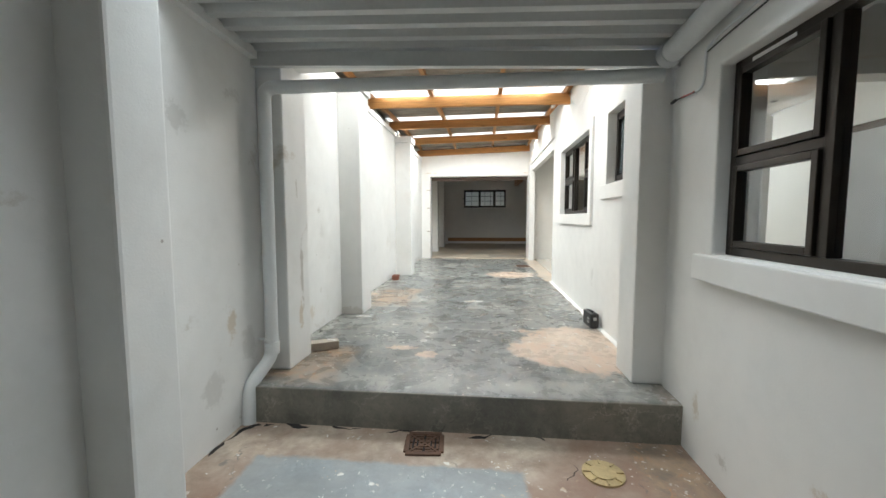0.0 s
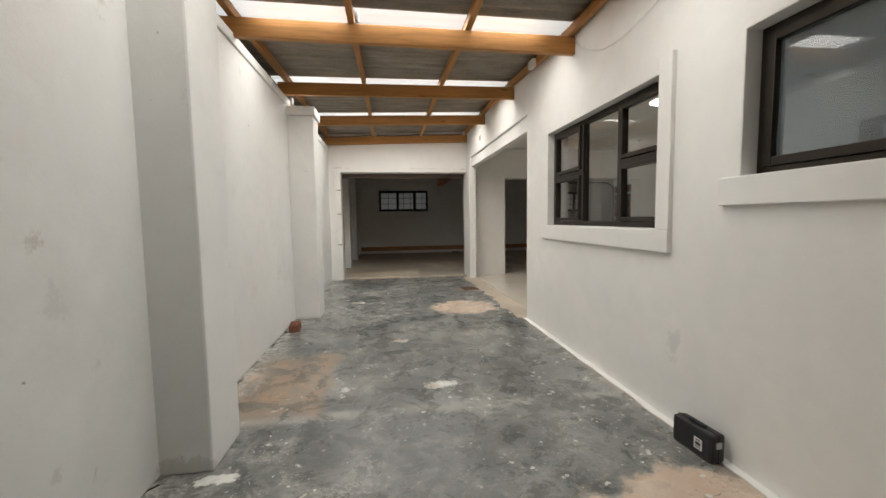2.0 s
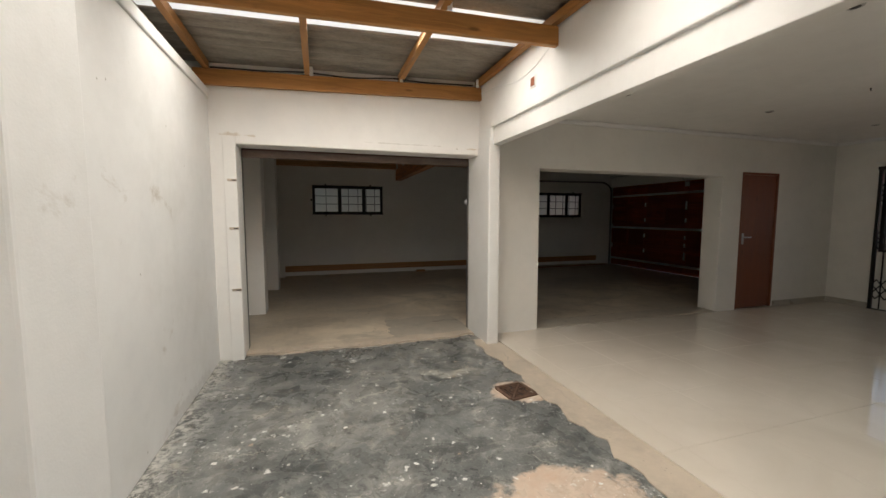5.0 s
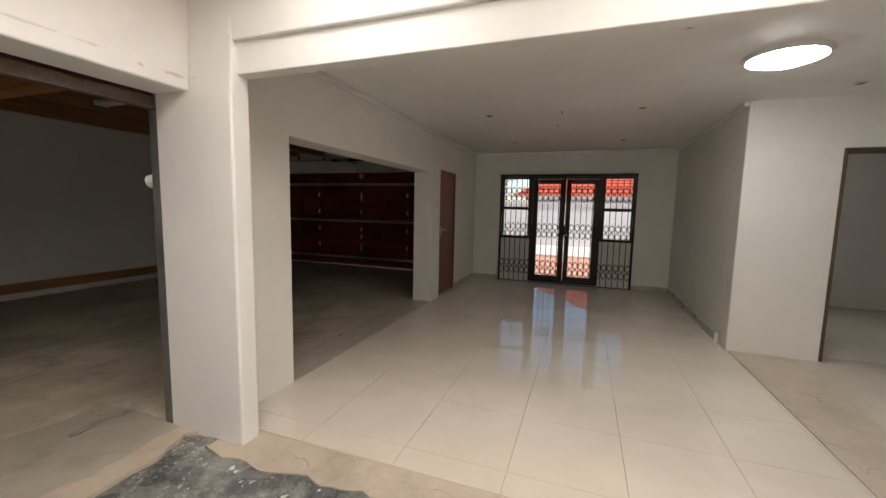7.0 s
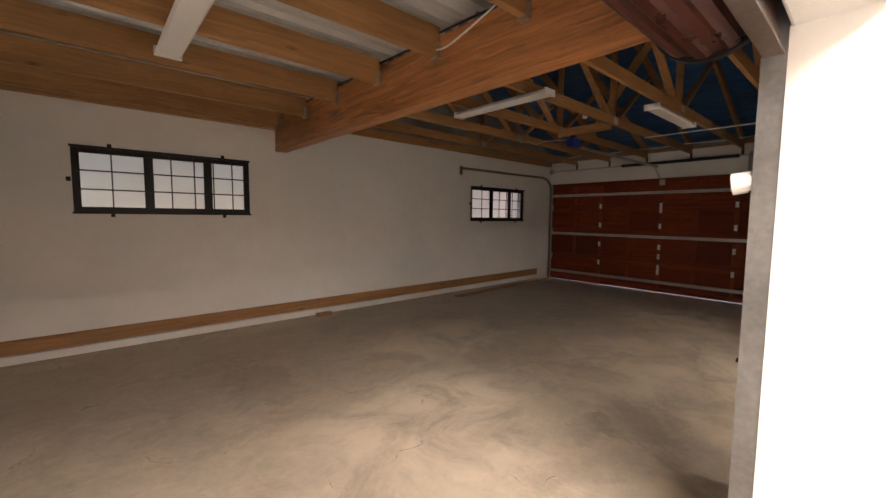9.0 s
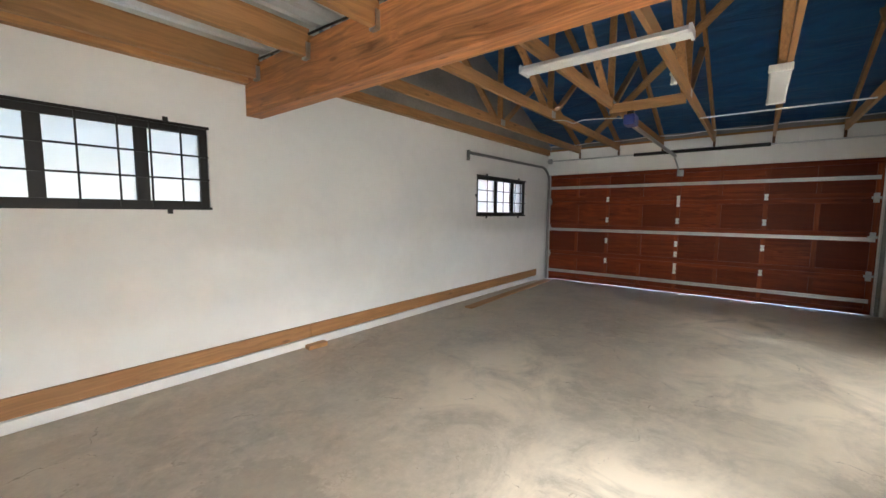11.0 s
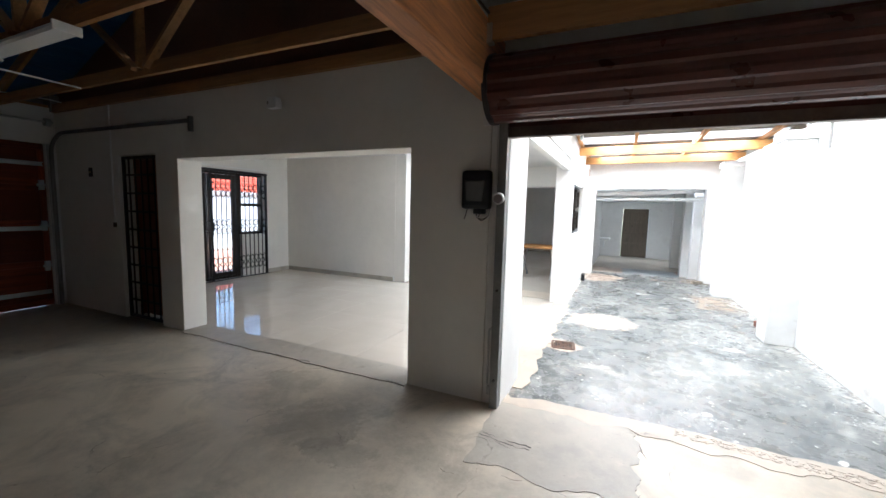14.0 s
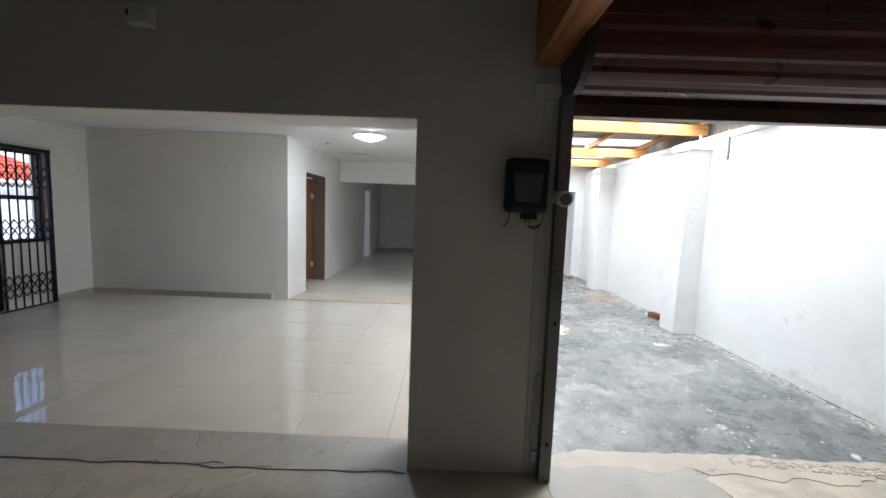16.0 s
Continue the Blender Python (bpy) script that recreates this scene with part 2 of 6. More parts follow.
        m = n.math("MAXIMUM", m, n.math("MULTIPLY", n.ramp(x, 0.19, 0.14), keep2))
        m = n.math("MAXIMUM", m, n.ramp(u, 0.06, 0.05))
        tiny = n.voronoi(38, vec=n.vmath("ADD", wobv, (1.7, 4.4, 0)))
        m = n.math("MAXIMUM", m, n.math("MULTIPLY", n.ramp(tiny, 0.16, 0.13), n.ramp(n.noise(3.4, 4, 0.7, vec=n.vmath("ADD", n.pos, (6, 2, 0))), 0.53, 0.58)))
        m = n.math("MULTIPLY", m, n.ramp(small, 0.40, 0.48))
        rag = n.ramp(n.noise(16.0, 6, 0.75), 0.25, 0.75, -1.1, 1.1)
        for p in splashes:
            m = n.math("MAXIMUM", m, blob(n, rag, *p, 0.1))
        chip = n.mix(n.ramp(n.noise(2.7, 2, vec=n.vmath("ADD", n.pos, (8, 8, 0))), 0.57, 0.63), (0.72, 0.71, 0.67), (0.50, 0.38, 0.27))
        col = n.mix(n.math("MULTIPLY", m, 0.85), col, chip)
    crackv = n.vmath("ADD", n.pos, n.vmath("MULTIPLY", n.noise(2.2, 5, out="Color"), (0.5, 0.5, 0)))
    crack = n.voronoi(0.75, "DISTANCE_TO_EDGE", vec=crackv)
    col = n.mix(n.math("MULTIPLY", n.ramp(crack, 0.005, 0.001), n.ramp(mid, 0.5, 0.62, 0, 0.7)), col, scaled(paint, 0.35))
    n.bump(n.math("ADD", n.math("MULTIPLY", small, 0.6), n.math("MULTIPLY", grit, 0.4)), 0.3, 0.006)
    return n.set(base_color=col, roughness=n.ramp(mid, 0.3, 0.7, rough - 0.15, rough + 0.12))


def timber(name, color, axis="x", rough=0.55, var=0.35, spread=0.25, spec=0.4):
    n = Nodes(name)
    st = {"x": (1.2, 22, 22), "y": (22, 1.2, 22), "z": (22, 22, 1.2)}[axis]
    vec = n.vmath("ADD", n.stretch(*st), n.vmath("MULTIPLY", n.noise(1.5, 2, out="Color"), (1.5, 1.5, 1.5)))
    grain, fine = n.noise(1.0, 6, 0.62, vec=vec, distort=1.2), n.noise(5.0, 4, vec=vec)
    col = n.mix(n.ramp(grain, 0.3, 0.7), scaled(color, 1 - var), scaled(color, 1 + var * 0.7))
    knots = n.voronoi(1.0, vec=n.stretch(*[{1.2: 2.0, 22: 7.0}[v] for v in st]))
    col = n.mix(n.ramp(knots, 0.12, 0.05, 0, 0.75), col, scaled(color, 0.28))
    col = n.mix(n.ramp(n.noise(1.1, 3), 0.45, 0.75, 0, 0.35), col, scaled(color, 0.6))
    col = n.mix(n.ramp(n.random(), 0, 1, 0, spread), col, scaled(color, 0.45))
    n.bump(fine, 0.2, 0.003)
    return n.set(base_color=col, roughness=n.ramp(grain, 0.3, 0.7, rough - 0.08, rough + 0.08), specular_ior_level=spec)


def B(bm, x0, x1, y0, y1, z0, z1, bevel=0.0):
    """A box, its edges eased by bevel."""
    ret = bmesh.ops.create_cube(bm, size=1.0)
    vs = ret["verts"]
    m = Matrix.Translation(((x0 + x1) / 2, (y0 + y1) / 2, (z0 + z1) / 2)) @ Matrix.Diagonal((x1 - x0, y1 - y0, z1 - z0, 1))
    bmesh.ops.transform(bm, matrix=m, verts=vs)
    if bevel:
        es = list({e for v in vs for e in v.link_edges})
        bmesh.ops.bevel(bm, geom=es, offset=bevel, segments=2, affect="EDGES", profile=0.6)
    return bm


def box(x0, x1, y0, y1, z0, z1, bevel=0.0):
    return B(bmesh.new(), x0, x1, y0, y1, z0, z1, bevel)


def bar(bm, p, q, w, d, up=(0, 0, 1), bevel=0.0):
    """A straight bar of section w by d from p to q."""
    p, q = Vector(p), Vector(q)
    ax = (q - p).normalized()
    side = ax.cross(Vector(up))
    side = side.normalized() if side.length > 1e-4 else Vector((1, 0, 0))
    top = side.cross(ax).normalized()
    m = Matrix((side, ax, top)).transposed().to_4x4()
    m.translation = (p + q) / 2
    vs = bmesh.ops.create_cube(bm, size=1.0)["verts"]
    bmesh.ops.transform(bm, matrix=m @ Matrix.Diagonal((w, (q - p).length, d, 1)), verts=vs)
    if bevel:
        es = list({e for v in vs for e in v.link_edges})
        bmesh.ops.bevel(bm, geom=es, offset=bevel, segments=1, affect="EDGES")
    return bm


def rod(bm, p, q, r, n=12, r2=None, cap=True):
    p, q = Vector(p), Vector(q)
    m = (q - p).to_track_quat("Z", "Y").to_matrix().to_4x4()
    m.translation = (p + q) / 2
    bmesh.ops.create_cone(bm, cap_ends=cap, segments=n, radius1=r, radius2=r if r2 is None else r2, depth=(q - p).length, matrix=m)
    return bm


def tube(points, r, name, material, parent=None, label="", n=4):
    """A bent pipe or cable along points."""
    cu = bpy.data.curves.new(name, "CURVE")
    cu.dimensions, cu.bevel_depth, cu.bevel_resolution = "3D", r, n
    sp = cu.splines.new("POLY")
    sp.points.add(len(points) - 1)
    for pt, co in zip(sp.points, points):
        pt.co = (*co, 1)
    cu.use_fill_caps = True
    ob = new(name + "_path", cu)
    dep = bpy.context.evaluated_depsgraph_get()
    me = bpy.data.meshes.new_from_object(ob.evaluated_get(dep))
    bpy.data.objects.remove(ob)
    for poly in me.polygons:
        poly.use_smooth = True
    me.materials.clear()
    me.materials.append(material)
    out = new(name, me)
    out.parent = parent
    if label:
        out["label"] = label
    return out


def round_path(points, r=0.05, n=5):
    """The same path with its corners rounded."""
    pts = [Vector(p) for p in points]
    res = [pts[0]]
    for a, b, c in zip(pts, pts[1:], pts[2:]):
        u, v = (a - b), (c - b)
        k = min(r, u.length * 0.45, v.length * 0.45)
        s, e = b + u.normalized() * k, b + v.normalized() * k
        for i in range(n + 1):
            f = i / n
            res.append(s * (1 - f) ** 2 + b * 2 * f * (1 - f) + e * f * f)
    return res + [pts[-1]]


def mesh(bm, name, material, smooth=False):
    bmesh.ops.recalc_face_normals(bm, faces=bm.faces)
    me = bpy.data.meshes.new(name)
    bm.to_mesh(me)
    bm.free()
    if smooth:
        for p in me.polygons:
            p.use_smooth = True
    me.materials.append(material)
    return me


def part(name, bm, material, parent=None, label="", smooth=False):
    ob = new(name, mesh(bm, name, material, smooth))
    ob.parent = parent
    if label:
        ob["label"] = label
    return ob


def thing(name, label, category, group="", kind="", at=None):
    ob = new(name)
    ob.empty_display_size = 0.05
    if at:
        ob.matrix_world = pose(*at)
    return tagged(ob, label, category, group, kind)


def structure(name, bm, material, label="", category="", soft=0.0):
    ob = part(name, bm, material)
    if soft:
        md = ob.modifiers.new("edge", "BEVEL")
        md.width, md.segments, md.limit_method, md.angle_limit = soft, 2, "ANGLE", radians(40)
    return tagged(ob, label, category, "", "structure")


def slab(axis, a0, a1, u0, u1, z0, z1, holes=()):
    """A wall of thickness a0..a1 across axis, from u0 to u1, with openings (u0, u1, z0, z1) through it."""
    us = sorted({u0, u1, *[h[0] for h in holes], *[h[1] for h in holes]})
    zs = sorted({z0, z1, *[h[2] for h in holes], *[h[3] for h in holes]})
    us, zs = [u for u in us if u0 <= u <= u1], [z for z in zs if z0 <= z <= z1]

    def solid(i, j):
        if not (0 <= i < len(us) - 1 and 0 <= j < len(zs) - 1):
            return False
        cu, cz = (us[i] + us[i + 1]) / 2, (zs[j] + zs[j + 1]) / 2
        return not any(h[0] < cu < h[1] and h[2] < cz < h[3] for h in holes)

    bm = bmesh.new()
    memo = {}

    def v(a, u, z):
        k = (round(a, 5), round(u, 5), round(z, 5))
        if k not in memo:
            memo[k] = bm.verts.new((a, u, z) if axis == "x" else (u, a, z))
        return memo[k]

    for i in range(len(us) - 1):
        for j in range(len(zs) - 1):
            if not solid(i, j):
                continue
            p, q, r, s = us[i], us[i + 1], zs[j], zs[j + 1]
            for a in (a0, a1):
                bm.faces.new((v(a, p, r), v(a, q, r), v(a, q, s), v(a, p, s)))
            for di, dj, e in ((-1, 0, ((p, r), (p, s))), (1, 0, ((q, r), (q, s))), (0, -1, ((p, r), (q, r))), (0, 1, ((p, s), (q, s)))):
                if not solid(i + di, j + dj):
                    (ua, za), (ub, zb) = e
                    bm.faces.new((v(a0, ua, za), v(a0, ub, zb), v(a1, ub, zb), v(a1, ua, za)))
    bmesh.ops.recalc_face_normals(bm, faces=bm.faces)
    return bm


# ---------------------------------------------------------------- materials
SCAR, GREYED, FLAKE = (0.42, 0.39, 0.34), (0.50, 0.49, 0.46), (0.50, 0.40, 0.27)
WHITE = plaster("white_plaster", (0.80, 0.79, 0.76), marks=(
    ((1.975, 5.09, 0.45), (0.1, 0.05, 0.09), GREYED, 0.5), ((1.975, 3.94, 0.14), (0.1, 0.03, 0.035), SCAR, 0.9),
    ((1.975, 4.0, 0.05), (0.1, 0.2, 0.03), FLAKE, 0.6), ((1.975, 2.2, 0.1), (0.1, 0.05, 0.04), FLAKE, 0.6), ((1.975, 3.0, 0.05), (0.1, 0.03, 0.08), FLAKE, 0.7),
    ((1.975, 2.75, -0.1), (0.1, 0.04, 0.03), SCAR, 0.7), ((-0.62, 11.08, 2.24), (0.10, 0.1, 0.02), FLAKE, 0.7), ((-0.45, 11.08, 2.235), (0.06, 0.1, 0.012), FLAKE, 0.8),
    ((1.9, 11.08, 2.22), (0.08, 0.1, 0.01), FLAKE, 0.8), ((1.7, 11.08, 2.215), (0.02, 0.1, 0.012), SCAR, 0.8), ((1.1, 11.08, 2.235), (0.35, 0.1, 0.006), SCAR, 0.5)))
WHITE_OLD = plaster("stained_white_plaster", (0.79, 0.79, 0.77), 0.8, 0.45, (
    ((-0.70, 2.68, 1.59), (0.1, 0.06, 0.07), GREYED, 0.7), ((-0.70, 3.13, 1.83), (0.1, 0.05, 0.04), GREYED, 0.6), ((-0.70, 3.04, 0.43), (0.1, 0.035, 0.09), FLAKE, 0.8),
    ((-0.70, 2.85, 0.10), (0.1, 0.09, 0.10), GREYED, 0.6), ((-0.70, 2.6, 2.05), (0.1, 0.015, 0.03), SCAR, 0.8), ((-0.70, 3.2, 0.25), (0.1, 0.06, 0.12), GREYED, 0.6),
    ((-0.80, 4.46, 1.16), (0.1, 0.05, 0.035), SCAR, 0.6), ((-0.80, 4.52, 0.94), (0.1, 0.05, 0.08), GREYED, 0.35), ((-0.80, 4.26, 0.19), (0.1, 0.07, 0.09), FLAKE, 0.55),
    ((-0.80, 4.46, 0.37), (0.1, 0.03, 0.03), SCAR, 0.4), ((-0.55, 3.63, 0.66), (0.1, 0.022, 0.24), SCAR, 0.9), ((-0.55, 3.60, 0.38), (0.1, 0.03, 0.10), FLAKE, 0.8),
    ((-0.55, 3.58, 1.30), (0.1, 0.012, 0.06), SCAR, 0.7), ((-0.65, 5.01, 0.03), (0.2, 0.1, 0.05), SCAR, 0.6), ((-0.80, 10.2, 0.05), (0.1, 0.5, 0.06), GREYED, 0.5)))
CREAM = plaster("cream_plaster", (0.78, 0.755, 0.70), 0.0, 0.12)
CEIL = plaster("ceiling_paint", (0.80, 0.79, 0.77), 0.0, 0.05)
COURT = worn_concrete("painted_concrete", (0.118, 0.124, 0.119), (0.30, 0.295, 0.27),
                      patches=((1.72, 4.12, 0.66, 0.60), (0.16, 3.96, 0.11, 0.05), (0.39, 3.82, 0.09, 0.07), (1.35, 8.27, 0.42, 0.40), (1.72, 9.6, 0.22, 0.20)),
                      ridges=((5.47, 0.07), (4.55, 0.03), (3.30, 0.16)), edge_x=1.90, rough=0.30, mottle=0.5, wear=1.05, dust_x=-0.68, paint_cut=(0.48, 0.62),
                      rust=((-0.46, 6.05, 0.34, 0.55), (-0.5, 3.55, 0.32, 0.36)),
                      splashes=((0.71, 5.82, 0.10, 0.055), (0.34, 4.41, 0.055, 0.035), (0.31, 4.16, 0.03, 0.04), (-0.05, 4.64, 0.04, 0.03), (-0.48, 4.95, 0.10, 0.04), (0.45, 6.9, 0.07, 0.05), (-0.1, 8.8, 0.09, 0.06)))
LOWER = worn_concrete("yard_concrete", (0.25, 0.275, 0.285), (0.33, 0.33, 0.315), slab_y=(-0.42, 1.05, 2.80), mottle=0.25,
                      rust=((1.8, 2.75, 0.16, 0.4),), flecks=True)
GARAGE = worn_concrete("garage_screed", (0.42, 0.365, 0.285), (0.52, 0.45, 0.35), oil=((3.05, 12.18, 0.33, 0.26), (2.7, 12.4, 0.25, 0.14), (3.7, 11.75, 0.3, 0.15), (5.6, 14.2, 0.5, 0.3), (1.2, 14.6, 0.3, 0.5), (0.0, 12.3, 0.5, 0.25)), flecks=False, paint_cut=(0.35, 0.65), rough=0.46, mottle=0.34,
                       pale=((1.3, 11.6, 1.2, 0.5), (4.6, 12.6, 1.3, 0.8), (2.0, 13.2, 1.0, 0.7), (6.6, 13.0, 0.8, 0.7), (3.2, 14.6, 0.9, 0.6)))
SCREED = worn_concrete("bare_screed", (0.46, 0.39, 0.31), (0.56, 0.47, 0.37), flecks=False, mottle=0.18)
STEP = worn_concrete("step_concrete", (0.15, 0.145, 0.125), (0.25, 0.23, 0.19), flecks=False, mottle=0.45, wear=0.7)
PINE = timber("pine_x", (0.50, 0.24, 0.075), "x")
PINE_Y = timber("pine_y", (0.46, 0.22, 0.07), "y")
PINE_G = timber("roof_pine_x", (0.40, 0.205, 0.08), "x")
PINE_GY = timber("roof_pine_y", (0.44, 0.24, 0.10), "y")
BEAM = timber("laminated_beam", (0.46, 0.19, 0.07), "y", 0.5, 0.6, 0.0)
MAHOG = timber("mahogany_panels", (0.25, 0.048, 0.013), "y", 0.5, 0.65, 0.9, 0.2)
MAHOG_Z = timber("mahogany_stiles", (0.29, 0.062, 0.017), "z", 0.5, 0.5, 0.8, 0.2)
DOORWOOD = timber("brown_door_wood", (0.22, 0.075, 0.035), "z", 0.4, 0.2)
ALU = simple("bronze_aluminium", (0.035, 0.028, 0.022), 0.38, 0.6, 0.2, bump=0.05)
STEELB = simple("black_steel", (0.018, 0.016, 0.015), 0.45, 0.4, 0.3, bump=0.1)
GALV = simple("galvanised_steel", (0.50, 0.51, 0.51), 0.38, 0.9, 0.2, 6, 60, 0.1)
PVC = simple("white_pvc", (0.68, 0.70, 0.70), 0.35, 0, 0.06, 4, 50, 0.05)
OFFWHITE = simple("white_enamel", (0.76, 0.76, 0.74), 0.35, 0, 0.05, 4, 60, 0.05)
MAROON = simple("maroon_enamel", (0.075, 0.020, 0.014), 0.32, 0.1, 0.35, 5, 60, 0.08)
BLACKP = simple("black_plastic", (0.014, 0.014, 0.015), 0.35, 0, 0.2, 8, 90, 0.05)
REDBRICK = simple("red_clay", (0.20, 0.075, 0.045), 0.85, 0, 0.3, 12, 80, 0.5)
GREYBRICK = simple("cement_brick", (0.38, 0.33, 0.27), 0.9, 0, 0.25, 12, 80, 0.5)
IRON = simple("rusty_cast_iron", (0.13, 0.075, 0.05), 0.7, 0.4, 0.4, 14, 70, 0.4)
# Near-black for the shade inside drains, gaps, cracks, seams and hollows.
DARKHOLE = simple("recess_shadow", (0.015, 0.013, 0.012), 0.9)
BRASS = simple("brass_lid", (0.50, 0.40, 0.22), 0.45, 0.6, 0.25, 12, 70, 0.2)
COPPER = simple("bare_copper", (0.35, 0.13, 0.07), 0.5, 0.7, 0.3)
SHEETW = simple("painted_roof_sheet", (0.58, 0.59, 0.58), 0.4, 0.2, 0.08, 3, 50, 0.05)
FIBRE = simple("weathered_fibre_cement", (0.27, 0.24, 0.20), 0.9, 0, 0.45, 2.5, 30, 0.5, (1, 6, 6))
BOARD = simple("brown_hardboard", (0.16, 0.075, 0.045), 0.8, 0, 0.25, 2, 30, 0.2)
GREYBOARD = simple("grey_gable_cement", (0.26, 0.25, 0.23), 0.9, 0, 0.25, 2, 30, 0.3)
SKIRT = simple("cream_skirting_tile", (0.42, 0.38, 0.32), 0.3, 0, 0.1)
TERRA = simple("terracotta_paving", (0.50, 0.26, 0.18), 0.8, 0, 0.25, 3, 40, 0.3)
ROOFTILE = simple("red_roof_tile", (0.50, 0.075, 0.035), 0.6, 0, 0.2, 6, 50, 0.2)
FARWALL = plaster("far_white_wall", (0.72, 0.72, 0.70))
VIBRA = plaster("precast_fence", (0.62, 0.60, 0.56))
LEAF = simple("tree_leaves", (0.07, 0.13, 0.03), 0.6, 0, 0.5, 6, 30, 0.2)
BARK = simple("tree_bark", (0.16, 0.12, 0.08), 0.9, 0, 0.3, 8, 60, 0.5)
GRASS = simple("dry_lawn", (0.12, 0.14, 0.05), 0.9, 0, 0.4, 0.6, 20, 0.4)
GROUT = simple("tile_grout", (0.44, 0.39, 0.33), 0.85)

n = Nodes("polished_porcelain")
cloud = n.noise(1.6, 5, 0.6, distort=0.5)
base = n.mix(n.ramp(cloud, 0.3, 0.7), (0.61, 0.545, 0.455), (0.69, 0.625, 0.535))
base = n.mix(n.ramp(n.random(), 0, 1, 0, 0.12), base, (0.58, 0.525, 0.44))
dust = n.noise(5, 6, 0.7)
TILE = n.set(base_color=base, roughness=n.ramp(dust, 0.3, 0.75, 0.02, 0.065), specular_ior_level=0.62)

n = Nodes("blue_underlay")
fold = n.noise(1.5, 5, 0.6, vec=n.stretch(3.5, 0.8, 3.5), distort=0.8)
n.bump(fold, 0.6, 0.05)
UNDERLAY = n.set(base_color=n.mix(n.ramp(fold, 0.3, 0.7), (0.010, 0.058, 0.16), (0.022, 0.115, 0.29)), roughness=0.42)

n = Nodes("clear_glass")
GLASS = n.set(base_color=(0.95, 0.97, 0.96), roughness=0.0, transmission_weight=1.0, ior=1.45)

n = Nodes("frosted_glass")
n.bump(n.noise(160, 3), 0.25, 0.003)
FROST = n.set(base_color=(0.62, 0.62, 0.60), roughness=0.4, transmission_weight=1.0, ior=1.45)

n = Nodes("smoked_glass")
SMOKED = n.set(base_color=(0.30, 0.34, 0.36), roughness=0.03, transmission_weight=0.75, ior=1.5)

n = Nodes("milky_polycarbonate")
tr = n.t.nodes.new("ShaderNodeBsdfTranslucent")
tr.inputs["Color"].default_value = (0.9, 0.9, 0.88, 1)
mx = n.t.nodes.new("ShaderNodeMixShader")
mx.inputs[0].default_value = 0.35
n.link(tr.outputs[0], mx.inputs[1])
n.link(n.b.outputs[0], mx.inputs[2])
n.link(mx.outputs[0], n.out.inputs["Surface"])
MILKY = n.set(base_color=(0.85, 0.85, 0.83), roughness=0.4)

n = Nodes("lit_diffuser")
n.b.inputs["Emission Color"].default_value = (0.93, 0.97, 1.0, 1)
n.b.inputs["Emission Strength"].default_value = 36.0
DIFFUSER = n.set(base_color=(0.8, 0.8, 0.8), roughness=0.4)
GARAGE_PATCH = worn_concrete("cement_repair", (0.37, 0.33, 0.27), (0.45, 0.40, 0.33), flecks=False, mottle=0.2)

# ---------------------------------------------------------------- lamps of the roof lights, added yard fill
RAFTERS = ((4.90, 2.625, 2.600), (6.372, 2.620, 2.600), (8.017, 2.690, 2.716), (9.543, 2.692, 2.765), (11.045, 2.670, 2.762))


def roof_z(x, y):
    """Underside of the courtyard rafters."""
    rows = ((2.0, 2.61, 2.59), *RAFTERS, (14.0, 2.67, 2.77))
    for (ya, la, ra), (yb, lb, rb) in zip(rows, rows[1:]):
        if ya <= y <= yb:
            f = (y - ya) / (yb - ya)
            lo, hi = la + (lb - la) * f, ra + (rb - ra) * f
            return lo + (hi - lo) * (x + 0.8) / 2.775
    return 2.6


STRIPS = (4.88, 6.55, 8.35, 9.90)
for sy in STRIPS:
    for sx, sw in ((-0.28, 0.66), (0.57, 0.86), (1.37, 0.60)):
        tilt = -math.degrees(math.atan((roof_z(1.9, sy) - roof_z(-0.8, sy)) / 2.7))
        area("roof_light_daylight", sx, sy, roof_z(sx, sy) + 0.195, sw, 0.60, 9.0 if sy < 8 else 9.2, (1.0, 0.985, 0.96), (0, tilt, 0), spread=165.0)
# Added fill lamps under the yard roof; the sheet over the first is opaque.
for sy, watts in ((2.47, 7.2), (-2.6, 4.5)):
    area("yard_fill_lamp", 0.6, sy, 2.50, 2.3, 0.28, watts, (0.95, 0.975, 1.0), spread=95.0)

area("bedroom_window_daylight", 8.58, 6.22, 1.5, 1.15, 1.4, 7.0, (0.85, 0.92, 1.0), (0, 90, 0))

# ---------------------------------------------------------------- ground outside
structure("ground", box(-60, 90, -60, 80, -0.75, -0.45), GRASS, "dry lawn ground around the house", "ground")
structure("paving", box(8.6, 17.5, -4, 22, -0.45, -0.06), TERRA, "terracotta brick paving outside the glass doors", "paving")

# ---------------------------------------------------------------- floors
structure("floor_courtyard", box(-0.85, 2.11, 3.137, 11.2, -0.35, 0.0, 0.012), COURT, "worn grey painted concrete floor with white paint flecks", "floor")
structure("floor_yard", box(-1.0, 2.15, 0.2, 3.137, -0.40, -0.24), LOWER, "stained concrete yard floor below the step", "floor")
structure("floor_yard_back", box(-1.0, 2.15, -4.3, 0.2, -0.45, -0.30), GARAGE_PATCH, "lower concrete floor at the back of the yard", "floor")
structure("floor_garage", box(-1.0, 8.66, 11.2, 16.6, -0.35, 0.02, 0.01), GARAGE, "brownish bare concrete garage floor", "floor")
structure("floor_house", box(2.11, 8.5, -1.4, 11.2, -0.35, 0.006), GROUT, "grouted screed under the porcelain tiles", "floor")


